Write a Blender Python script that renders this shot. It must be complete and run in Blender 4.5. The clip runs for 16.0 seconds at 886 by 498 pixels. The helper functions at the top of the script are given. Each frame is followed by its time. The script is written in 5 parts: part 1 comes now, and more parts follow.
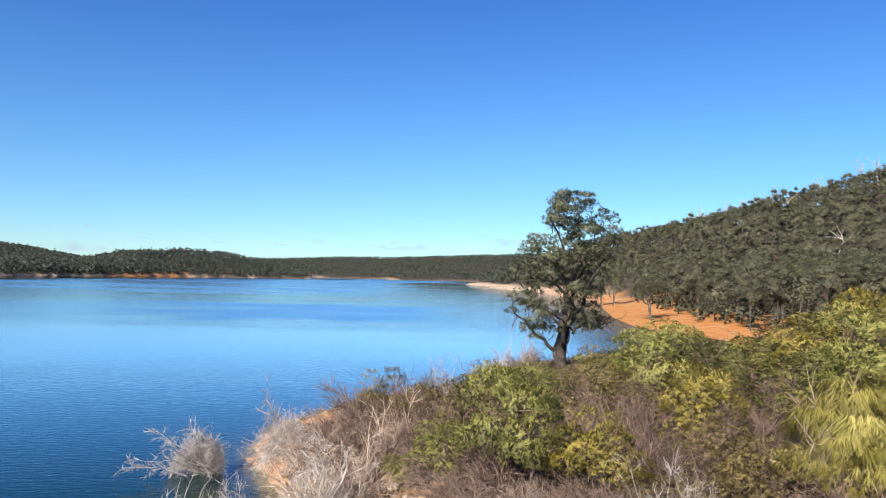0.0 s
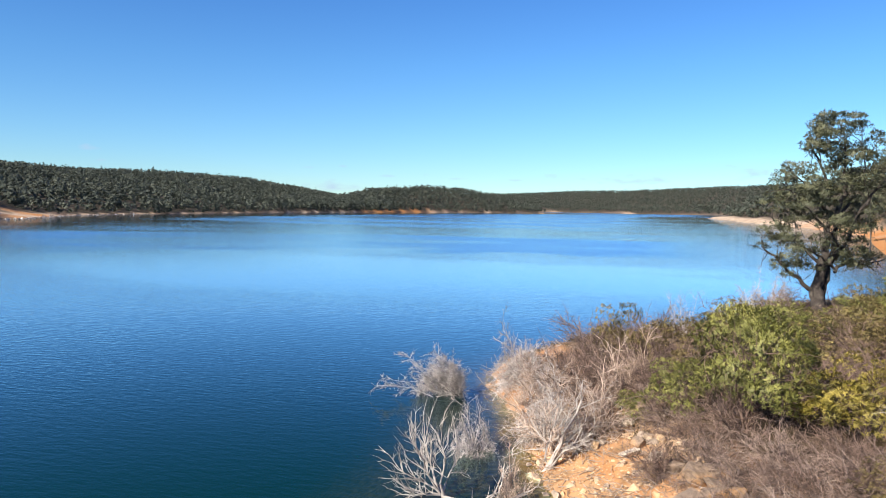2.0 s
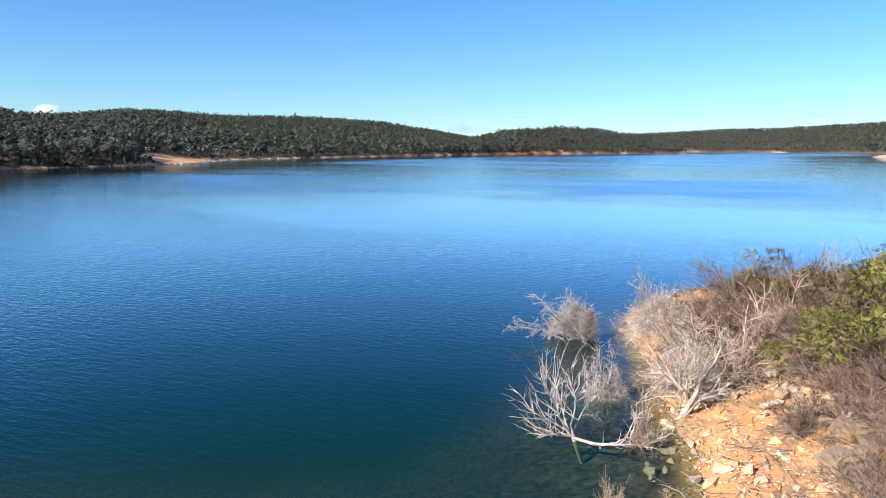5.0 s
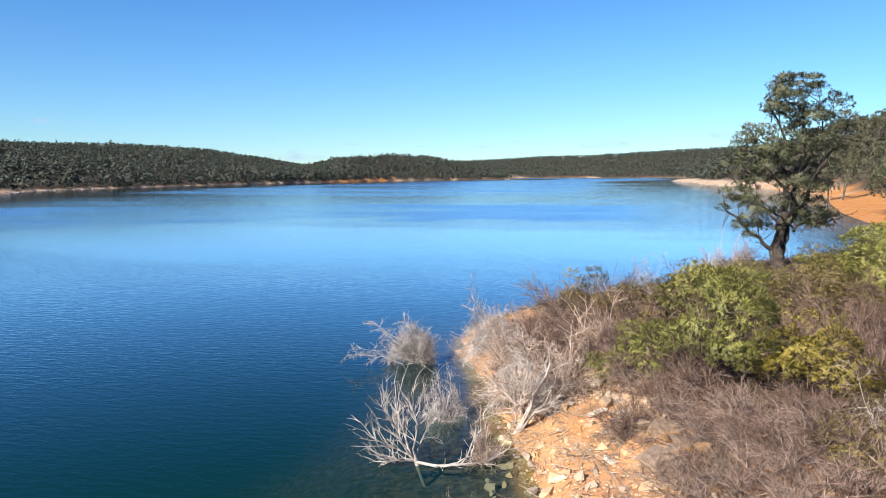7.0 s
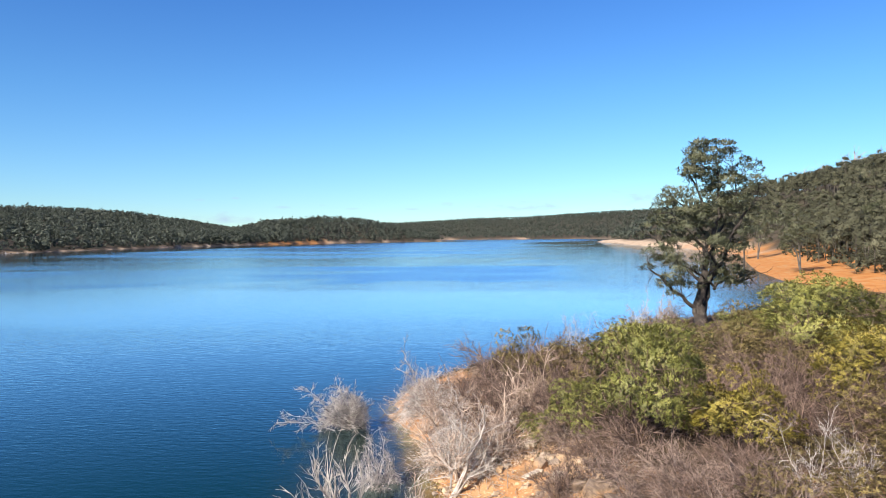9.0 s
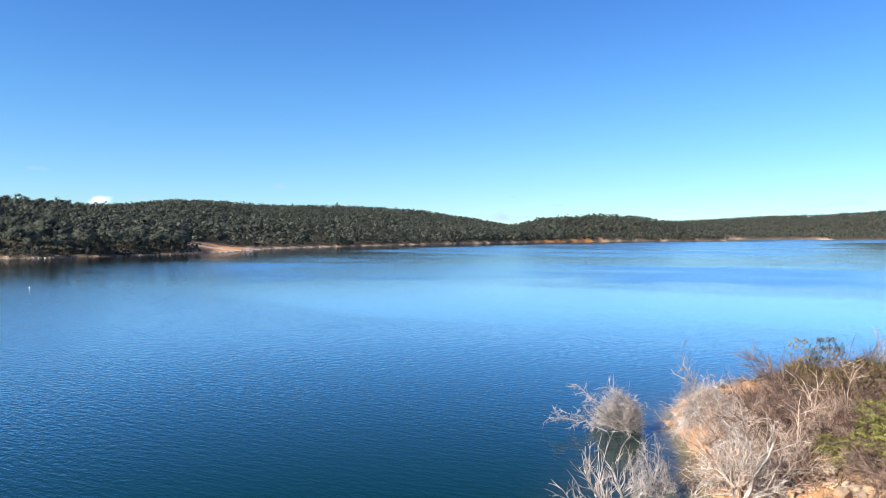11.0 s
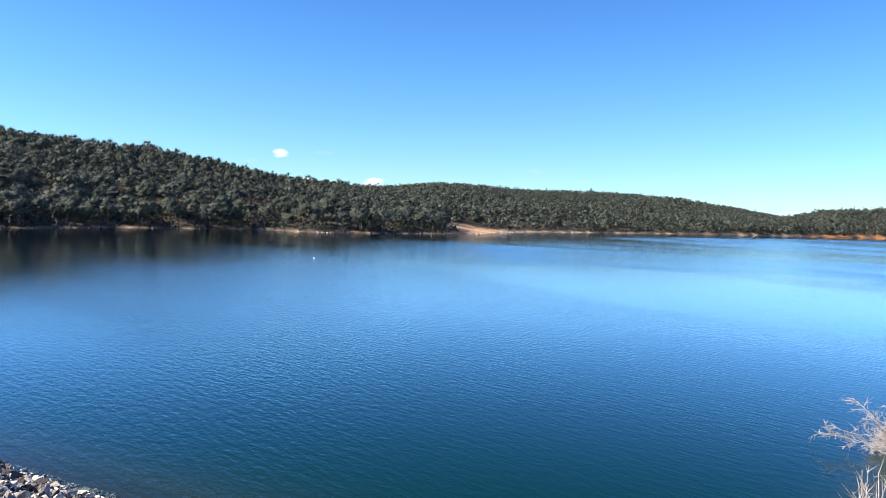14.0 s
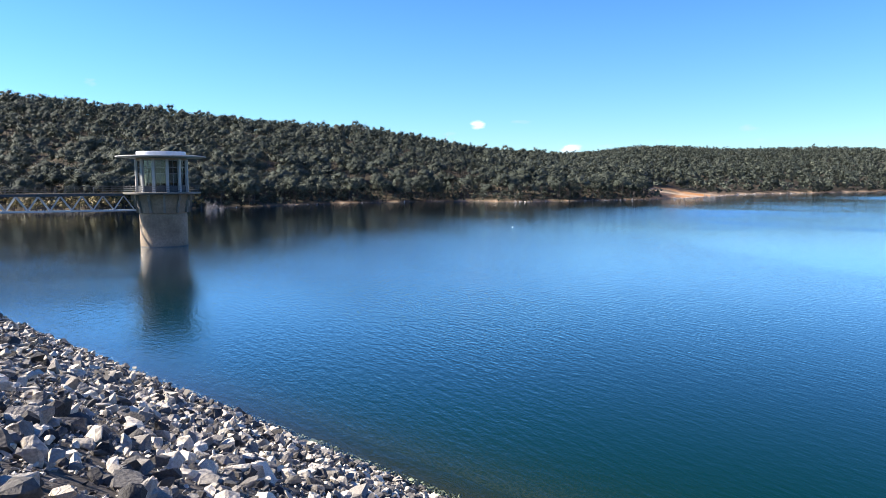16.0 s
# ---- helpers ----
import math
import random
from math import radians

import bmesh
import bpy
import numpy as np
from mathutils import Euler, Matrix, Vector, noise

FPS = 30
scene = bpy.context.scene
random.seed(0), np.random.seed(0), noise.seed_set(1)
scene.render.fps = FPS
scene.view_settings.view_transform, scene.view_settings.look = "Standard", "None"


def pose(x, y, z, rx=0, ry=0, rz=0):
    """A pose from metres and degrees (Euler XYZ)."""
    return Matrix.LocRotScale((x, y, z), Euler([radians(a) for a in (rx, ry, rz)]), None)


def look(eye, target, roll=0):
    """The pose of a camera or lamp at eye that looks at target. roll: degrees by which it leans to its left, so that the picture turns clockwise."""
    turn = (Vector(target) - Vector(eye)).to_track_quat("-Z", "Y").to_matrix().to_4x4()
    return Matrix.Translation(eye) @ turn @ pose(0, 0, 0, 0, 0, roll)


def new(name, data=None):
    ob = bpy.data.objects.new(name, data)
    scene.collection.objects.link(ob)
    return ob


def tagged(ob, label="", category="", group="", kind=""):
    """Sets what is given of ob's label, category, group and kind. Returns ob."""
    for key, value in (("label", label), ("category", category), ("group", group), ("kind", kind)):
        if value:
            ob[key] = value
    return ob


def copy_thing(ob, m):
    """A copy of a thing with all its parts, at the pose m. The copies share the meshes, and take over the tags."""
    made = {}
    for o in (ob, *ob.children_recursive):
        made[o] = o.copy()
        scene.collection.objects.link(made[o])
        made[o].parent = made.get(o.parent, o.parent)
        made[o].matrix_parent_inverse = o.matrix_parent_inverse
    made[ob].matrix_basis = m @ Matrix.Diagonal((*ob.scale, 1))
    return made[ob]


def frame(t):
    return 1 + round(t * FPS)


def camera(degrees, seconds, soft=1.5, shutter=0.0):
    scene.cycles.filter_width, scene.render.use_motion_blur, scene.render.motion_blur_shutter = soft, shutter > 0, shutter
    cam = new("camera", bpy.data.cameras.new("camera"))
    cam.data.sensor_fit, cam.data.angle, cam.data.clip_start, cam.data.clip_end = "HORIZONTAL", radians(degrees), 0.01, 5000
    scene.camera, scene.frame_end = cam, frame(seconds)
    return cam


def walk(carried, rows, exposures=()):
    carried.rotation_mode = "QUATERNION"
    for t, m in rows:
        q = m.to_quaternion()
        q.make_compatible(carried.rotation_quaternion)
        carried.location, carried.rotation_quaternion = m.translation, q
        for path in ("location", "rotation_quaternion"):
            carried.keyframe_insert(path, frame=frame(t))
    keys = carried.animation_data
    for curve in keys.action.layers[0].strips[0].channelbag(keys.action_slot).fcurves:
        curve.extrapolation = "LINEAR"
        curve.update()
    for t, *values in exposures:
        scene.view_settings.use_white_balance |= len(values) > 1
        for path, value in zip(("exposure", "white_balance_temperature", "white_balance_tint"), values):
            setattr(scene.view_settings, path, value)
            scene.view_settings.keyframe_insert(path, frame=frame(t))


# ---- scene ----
EYE = 11.0          # eye height over the water, standing on the dam crest
cam = camera(62.67, 16.0, soft=0.55)
# seconds, yaw to the left of +y, pitch up, roll
ROWS = [
    (0.0, 0.023, 2.190, 1.503),
    (0.5, 4.347, 0.935, 1.170),
    (1.0, 9.071, -0.640, 0.967),
    (1.5, 13.913, -2.228, 0.868),
    (2.0, 18.144, -3.349, 0.971),
    (2.5, 21.732, -3.790, 0.964),
    (3.0, 24.992, -3.908, 1.207),
    (3.2, 26.379, -4.015, 1.366),
    (5.3, 28.468, -8.350, 0.135),
    (5.5, 27.497, -8.445, 0.131),
    (6.0, 23.956, -8.288, -0.032),
    (6.5, 19.595, -7.254, -0.112),
    (7.0, 15.553, -5.850, -0.195),
    (7.5, 11.924, -4.309, -0.300),
    (8.0, 8.512, -2.631, -0.635),
    (8.2, 7.643, -1.921, -0.401),
    (10.3, 21.948, -0.455, -0.266),
    (10.5, 24.376, -0.661, -0.161),
    (11.0, 31.585, -1.097, 0.024),
    (11.5, 36.873, -1.219, 0.338),
    (12.0, 40.442, -1.183, 0.786),
    (12.5, 43.119, -1.186, 1.219),
    (13.0, 45.386, -1.432, 1.679),
    (13.5, 48.030, -1.924, 1.926),
    (14.0, 51.182, -2.595, 1.977),
    (14.5, 54.846, -3.246, 1.666),
    (15.0, 59.148, -3.988, 1.160),
    (15.5, 63.290, -4.649, 0.333),
    (16.0, 66.711, -5.291, -0.255),
]
walk(cam, [(t, pose(0, 0, EYE, 0, 0, yaw) @ pose(0, 0, 0, 90 + pitch) @ pose(0, 0, 0, 0, 0, roll)) for t, yaw, pitch, roll in ROWS],
     exposures=[(0.0, 1.1), (3.0, 1.2), (5.5, 1.25), (8.0, 1.15), (11.0, 1.3), (13.5, 1.5), (16.0, 1.6)])

# ---- world, sun ----
SUN_YAW, SUN_EL = 150.0, 34.0
sun_dir = Vector((-math.sin(radians(SUN_YAW)) * math.cos(radians(SUN_EL)), math.cos(radians(SUN_YAW)) * math.cos(radians(SUN_EL)), math.sin(radians(SUN_EL))))
sun = new("sun", bpy.data.lights.new("sun", "SUN"))
sun.data.energy, sun.data.angle, sun.data.color = 5.0, radians(0.5), (1.0, 0.93, 0.82)
sun.matrix_world = look(sun_dir * 100, (0, 0, 0))

# clouds low over the horizon: yaw, elevation, half width, half height (degrees), strength
CLOUDS = [
    (3.6, 2.25, 3.0, 0.45, 0.9), (9.9, 2.47, 0.7, 0.25, 0.8), (-5.1, 2.8, 2.4, 0.6, 0.7), (26.7, 1.42, 2.4, 0.5, 0.9), (-3.1, 3.25, 1.0, 0.16, 0.6), (12.5, 2.15, 0.8, 0.14, 0.8),
    (28.75, 2.84, 0.62, 0.15, 0.85), (26.1, 2.97, 0.4, 0.12, 0.75), (50.1, 2.97, 0.9, 0.22, 0.85), (22.6, 2.3, 0.8, 0.13, 0.7), (19.5, 2.45, 0.5, 0.12, 0.7), (17.0, 2.2, 0.9, 0.1, 0.6),
    (43.9, 3.72, 0.8, 0.26, 0.85), (60.5, 4.57, 0.8, 0.2, 0.7), (54.2, 2.68, 0.9, 0.16, 0.75), (66.1, 3.7, 0.7, 0.14, 0.6), (43.4, 2.9, 0.4, 0.12, 0.6), (7.2, 2.3, 0.6, 0.12, 0.6),
    (56.7, 2.45, 1.2, 0.5, 1.0), (64.0, 4.43, 0.75, 0.5, 1.0), (92.1, 7.0, 0.5, 0.3, 0.9),
]
world = bpy.data.worlds.new("sky")
scene.world = world
world.use_nodes = True
wn, wl = world.node_tree.nodes, world.node_tree.links
wn.clear()


def wmath(op, a, b=None, c=None, clamp=False):
    n = wn.new("ShaderNodeMath")
    n.operation, n.use_clamp = op, clamp
    for i, v in enumerate((a, b, c)):
        if v is None:
            continue
        if isinstance(v, (int, float)):
            n.inputs[i].default_value = v
        else:
            wl.new(v, n.inputs[i])
    return n.outputs[0]


w_out, w_bg, w_sky = wn.new("ShaderNodeOutputWorld"), wn.new("ShaderNodeBackground"), wn.new("ShaderNodeTexSky")
w_sky.sky_type, w_sky.sun_disc = "NISHITA", False
w_sky.sun_elevation, w_sky.sun_rotation = radians(SUN_EL), radians(360 - SUN_YAW)
w_sky.altitude, w_sky.air_density, w_sky.dust_density, w_sky.ozone_density = 200, 1.0, 0.0, 3.0
w_tc = wn.new("ShaderNodeTexCoord")
w_xyz = wn.new("ShaderNodeSeparateXYZ")
wl.new(w_tc.outputs["Generated"], w_xyz.inputs[0])
w_yaw = wmath("MULTIPLY", wmath("ARCTAN2", wmath("MULTIPLY", w_xyz.outputs[0], -1.0), w_xyz.outputs[1]), 180 / math.pi)
w_el = wmath("MULTIPLY", wmath("ARCSINE", w_xyz.outputs[2]), 180 / math.pi)
w_noise = wn.new("ShaderNodeTexNoise")
w_noise.inputs["Scale"].default_value, w_noise.inputs["Detail"].default_value = 45.0, 6.0
w_map = wn.new("ShaderNodeMapping")
w_map.inputs["Scale"].default_value = (1.0, 1.0, 2.6)
wl.new(w_tc.outputs["Generated"], w_map.inputs[0])
wl.new(w_map.outputs[0], w_noise.inputs["Vector"])
w_wob = wmath("MULTIPLY", wmath("SUBTRACT", w_noise.outputs["Fac"], 0.5), 5.0)
cover = puffs = None
for yaw, el, hw, hh, strength in CLOUDS:
    u = wmath("MULTIPLY", wmath("SUBTRACT", w_yaw, yaw), 1 / hw)
    v = wmath("MULTIPLY", wmath("SUBTRACT", w_el, el), 1 / hh)
    r2 = wmath("ADD", wmath("MULTIPLY", u, u), wmath("MULTIPLY", v, v))
    puff = hh == 0.5 and yaw > 50
    m = wmath("MULTIPLY", wmath("ADD", wmath("SUBTRACT", 0.75, r2), wmath("MULTIPLY", w_wob, 0.4) if puff else w_wob), 1.2 if puff else 0.4, clamp=True)
    m = wmath("MULTIPLY", m, strength)
    cover = m if cover is None else wmath("MAXIMUM", cover, m)
    if puff:          # the last ones are sunlit puffs
        puffs = m if puffs is None else wmath("MAXIMUM", puffs, m)
w_tint = wn.new("ShaderNodeVectorMath")
w_tint.operation = "MULTIPLY"
w_grad = wn.new("ShaderNodeValToRGB")
w_grad.color_ramp.elements.new(0.3)
for w_e, w_p, w_c in zip(w_grad.color_ramp.elements, (0.02, 0.19, 0.47), ((0.68, 0.97, 1.23, 1), (0.52, 0.92, 1.30, 1), (0.28, 0.68, 1.38, 1))):
    w_e.position, w_e.color = w_p, w_c
wl.new(w_xyz.outputs[2], w_grad.inputs[0])
wl.new(w_grad.outputs[0], w_tint.inputs[1])
wl.new(w_sky.outputs[0], w_tint.inputs[0])
w_mix = wn.new("ShaderNodeMix")
w_mix.data_type = "RGBA"
w_white = wn.new("ShaderNodeMix")
w_white.data_type = "RGBA"
w_white.inputs["A"].default_value, w_white.inputs["B"].default_value = (4.3, 5.5, 7.4, 1), (11.5, 11.8, 12.6, 1)
wl.new(puffs, w_white.inputs["Factor"])
wl.new(w_white.outputs["Result"], w_mix.inputs["B"])
wl.new(cover, w_mix.inputs["Factor"])
wl.new(w_tint.outputs[0], w_mix.inputs["A"])
wl.new(w_mix.outputs["Result"], w_bg.inputs["Color"])
w_bg.inputs["Strength"].default_value = 0.055
wl.new(w_bg.outputs[0], w_out.inputs[0])

# ---- materials ----
def material(name, stops, scale=1.0, rough=0.9, bump=0.0, bump_scale=8.0, source="noise", mix=0.5, translucent=0.0, metal=0.0, spec=0.3, fine=None, vary=0.0):
    """stops: colours along a ramp, driven by noise, by each loose piece's or each object's random value, or by both."""
    m = bpy.data.materials.new(name)
    m.use_nodes = True
    n, l = m.node_tree.nodes, m.node_tree.links
    b = n["Principled BSDF"]
    b.inputs["Roughness"].default_value, b.inputs["Metallic"].default_value = rough, metal
    b.inputs["Specular IOR Level"].default_value = spec
    tc = n.new("ShaderNodeTexCoord")
    t = n.new("ShaderNodeTexNoise")
    t.inputs["Scale"].default_value, t.inputs["Detail"].default_value = scale, 6.0
    l.new(tc.outputs["Object"], t.inputs["Vector"])
    drive = t.outputs["Fac"]
    if source == "tone":
        g, a = n.new("ShaderNodeAttribute"), n.new("ShaderNodeMix")
        g.attribute_name = "tone"
        a.inputs[0].default_value = mix
        l.new(t.outputs["Fac"], a.inputs[2]), l.new(g.outputs["Fac"], a.inputs[3])
        drive = a.outputs[0]
    elif source != "noise":
        g = n.new("ShaderNodeNewGeometry") if source == "island" else n.new("ShaderNodeObjectInfo")
        a = n.new("ShaderNodeMix")
        a.inputs[0].default_value = mix
        l.new(t.outputs["Fac"], a.inputs[2])
        l.new(g.outputs["Random Per Island" if source == "island" else "Random"], a.inputs[3])
        drive = a.outputs[0]
    if vary:                                # one plant is lighter than the next
        o, w = n.new("ShaderNodeObjectInfo"), n.new("ShaderNodeMath")
        w.operation = "MULTIPLY_ADD"
        w.inputs[1].default_value = vary
        l.new(o.outputs["Random"], w.inputs[0])
        x = n.new("ShaderNodeMath")
        x.operation = "SUBTRACT"
        x.inputs[1].default_value = vary / 2
        l.new(drive, w.inputs[2]), l.new(w.outputs[0], x.inputs[0])
        drive = x.outputs[0]
    r = n.new("ShaderNodeValToRGB")
    while len(r.color_ramp.elements) < len(stops):
        r.color_ramp.elements.new(0.5)
    for e, (p, c) in zip(r.color_ramp.elements, stops):
        e.position, e.color = p, (c[0] * 0.85, c[1] * 0.85, c[2] * 0.85, 1)
    l.new(drive, r.inputs[0])
    colour = r.outputs[0]
    if fine:
        f = n.new("ShaderNodeTexNoise")
        f.inputs["Scale"].default_value, f.inputs["Detail"].default_value = fine[0], 4.0
        l.new(tc.outputs["Object"], f.inputs["Vector"])
        mr = n.new("ShaderNodeMapRange")
        mr.inputs[1].default_value, mr.inputs[2].default_value, mr.inputs[3].default_value, mr.inputs[4].default_value = 0.3, 0.7, 1 - fine[1], 1 + fine[1]
        l.new(f.outputs["Fac"], mr.inputs[0])
        mm = n.new("ShaderNodeVectorMath")
        mm.operation = "MULTIPLY"
        l.new(colour, mm.inputs[0])
        l.new(mr.outputs[0], mm.inputs[1])
        colour = mm.outputs[0]
    l.new(colour, b.inputs["Base Color"])
    if bump:
        bt = n.new("ShaderNodeTexNoise")
        bt.inputs["Scale"].default_value, bt.inputs["Detail"].default_value = bump_scale, 5.0
        l.new(tc.outputs["Object"], bt.inputs["Vector"])
        bn = n.new("ShaderNodeBump")
        bn.inputs["Strength"].default_value, bn.inputs["Distance"].default_value = bump, 0.5 / bump_scale
        l.new(bt.outputs["Fac"], bn.inputs["Height"])
        l.new(bn.outputs[0], b.inputs["Normal"])
    if translucent:
        tr, ms = n.new("ShaderNodeBsdfTranslucent"), n.new("ShaderNodeMixShader")
        l.new(colour, tr.inputs[0])
        ms.inputs[0].default_value = translucent
        l.new(b.outputs[0], ms.inputs[1])
        l.new(tr.outputs[0], ms.inputs[2])
        l.new(ms.outputs[0], n["Material Output"].inputs[0])
    return m


# same foliage twice: front sunlight put into the second one's warmer, brighter colour
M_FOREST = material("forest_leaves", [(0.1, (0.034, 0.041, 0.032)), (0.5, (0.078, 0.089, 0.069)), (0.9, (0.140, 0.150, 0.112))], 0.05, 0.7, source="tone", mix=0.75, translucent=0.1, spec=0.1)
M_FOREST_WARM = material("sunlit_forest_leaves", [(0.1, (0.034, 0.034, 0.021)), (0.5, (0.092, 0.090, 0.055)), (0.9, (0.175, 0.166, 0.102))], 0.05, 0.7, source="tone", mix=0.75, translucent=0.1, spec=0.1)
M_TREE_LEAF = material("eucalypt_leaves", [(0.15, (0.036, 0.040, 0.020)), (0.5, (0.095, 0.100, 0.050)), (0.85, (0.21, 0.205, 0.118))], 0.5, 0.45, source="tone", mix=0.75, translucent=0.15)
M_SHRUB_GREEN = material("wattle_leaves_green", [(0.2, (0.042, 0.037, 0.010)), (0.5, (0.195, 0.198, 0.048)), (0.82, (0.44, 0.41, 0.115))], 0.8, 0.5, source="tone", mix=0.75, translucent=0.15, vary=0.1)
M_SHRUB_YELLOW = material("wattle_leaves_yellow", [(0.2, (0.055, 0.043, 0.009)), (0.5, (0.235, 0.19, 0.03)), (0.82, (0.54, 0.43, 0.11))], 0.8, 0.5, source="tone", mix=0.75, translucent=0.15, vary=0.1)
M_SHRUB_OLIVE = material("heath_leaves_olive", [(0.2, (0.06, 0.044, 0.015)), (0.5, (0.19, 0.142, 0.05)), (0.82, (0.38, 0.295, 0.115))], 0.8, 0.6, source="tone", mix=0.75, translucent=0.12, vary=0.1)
M_PALE_WEED = material("drooping_yellow_stems", [(0.2, (0.085, 0.07, 0.012)), (0.5, (0.30, 0.255, 0.052)), (0.85, (0.60, 0.52, 0.17))], 1.2, 0.6, source="tone", mix=0.75, translucent=0.2)
M_TWIG_PALE = material("bleached_twigs", [(0.2, (0.24, 0.165, 0.12)), (0.5, (0.40, 0.29, 0.22)), (0.85, (0.56, 0.44, 0.35))], 3.0, 0.85, source="island", mix=0.7, vary=0.3)
M_TWIG_GREY = material("weathered_grey_twigs", [(0.2, (0.17, 0.14, 0.122)), (0.5, (0.36, 0.31, 0.28)), (0.8, (0.58, 0.52, 0.47))], 3.0, 0.85, source="island", mix=0.7, vary=0.3)
M_TWIG_BROWN = material("brown_twigs", [(0.2, (0.06, 0.038, 0.029)), (0.5, (0.145, 0.094, 0.072)), (0.85, (0.30, 0.205, 0.16))], 3.0, 0.85, source="island", mix=0.7, vary=0.2)
M_TWIG_MID = material("dry_pinkish_twigs", [(0.2, (0.10, 0.068, 0.052)), (0.5, (0.215, 0.148, 0.118)), (0.85, (0.35, 0.262, 0.212))], 3.0, 0.85, source="island", mix=0.7, vary=0.3)
M_BARK = material("dark_bark", [(0.3, (0.025, 0.02, 0.017)), (0.55, (0.065, 0.053, 0.044)), (0.8, (0.17, 0.145, 0.12))], 2.2, 0.95, bump=0.6, bump_scale=6.0, fine=(14.0, 0.3))
M_FAR_BARK = material("grey_bark", [(0.3, (0.06, 0.05, 0.042)), (0.6, (0.12, 0.105, 0.09)), (0.8, (0.22, 0.2, 0.175))], 0.6, 0.95)
M_DEADWOOD = material("bleached_deadwood", [(0.3, (0.27, 0.235, 0.205)), (0.5, (0.42, 0.37, 0.325)), (0.8, (0.58, 0.52, 0.46))], 2.0, 0.85, bump=0.3, bump_scale=20.0)
M_ROCK = material("granite_riprap", [(0.15, (0.038, 0.034, 0.032)), (0.4, (0.135, 0.122, 0.112)), (0.6, (0.36, 0.32, 0.275)), (0.8, (0.80, 0.69, 0.55))], 1.5, 0.9, bump=0.9, bump_scale=11.0, source="island", mix=0.65, fine=(26.0, 0.22))
M_ROCK_ONE = material("granite_boulder", [(0.15, (0.038, 0.034, 0.032)), (0.4, (0.135, 0.122, 0.112)), (0.6, (0.36, 0.32, 0.275)), (0.8, (0.80, 0.69, 0.55))], 1.5, 0.9, bump=0.9, bump_scale=11.0, source="object", mix=0.65, fine=(26.0, 0.22))
M_BANK_ROCK = material("ochre_stone", [(0.1, (0.28, 0.22, 0.17)), (0.45, (0.48, 0.36, 0.25)), (0.75, (0.56, 0.36, 0.19)), (0.95, (0.62, 0.55, 0.46))], 1.5, 0.9, bump=0.45, bump_scale=9.0, source="object", mix=0.65, fine=(20.0, 0.25))
M_CONCRETE = material("weathered_concrete", [(0.25, (0.20, 0.142, 0.092)), (0.5, (0.285, 0.21, 0.142)), (0.75, (0.36, 0.275, 0.195))], 0.35, 0.85, bump=0.2, bump_scale=4.0, fine=(2.5, 0.14))
M_COLUMN = material("pale_painted_concrete", [(0.3, (0.36, 0.34, 0.31)), (0.7, (0.5, 0.48, 0.45))], 0.8, 0.8, bump=0.1, bump_scale=4.0)
M_CONCRETE_DARK = material("stained_concrete", [(0.25, (0.13, 0.112, 0.092)), (0.5, (0.21, 0.182, 0.15)), (0.75, (0.29, 0.255, 0.21))], 0.5, 0.85, bump=0.2, bump_scale=4.0)
M_WHITE = material("white_painted_metal", [(0.3, (0.66, 0.67, 0.69)), (0.7, (0.8, 0.8, 0.81))], 1.0, 0.5, spec=0.5)
M_STEEL = material("galvanised_steel", [(0.3, (0.16, 0.17, 0.185)), (0.7, (0.25, 0.26, 0.275))], 2.0, 0.5, metal=0.3)
M_TRUSS = material("pale_painted_steel", [(0.3, (0.4, 0.42, 0.43)), (0.7, (0.55, 0.57, 0.58))], 2.0, 0.5)
M_RAIL = material("dark_grey_steel", [(0.3, (0.05, 0.052, 0.055)), (0.7, (0.09, 0.092, 0.095))], 2.0, 0.6)
M_DARK = material("dark_interior", [(0.3, (0.03, 0.03, 0.032)), (0.7, (0.06, 0.06, 0.062))], 1.0, 0.8)
M_BLIND = material("pale_blinds", [(0.3, (0.17, 0.175, 0.17)), (0.7, (0.25, 0.255, 0.245))], 1.0, 0.8)

M_GLASS = bpy.data.materials.new("window_glass")
M_GLASS.use_nodes = True
_n, _l = M_GLASS.node_tree.nodes, M_GLASS.node_tree.links
_t, _g, _f, _x = _n.new("ShaderNodeBsdfTransparent"), _n.new("ShaderNodeBsdfGlossy"), _n.new("ShaderNodeFresnel"), _n.new("ShaderNodeMixShader")
_t.inputs[0].default_value, _g.inputs["Roughness"].default_value = (0.75, 0.8, 0.8, 1), 0.03
_l.new(_f.outputs[0], _x.inputs[0]), _l.new(_t.outputs[0], _x.inputs[1]), _l.new(_g.outputs[0], _x.inputs[2])
_l.new(_x.outputs[0], _n["Material Output"].inputs[0])


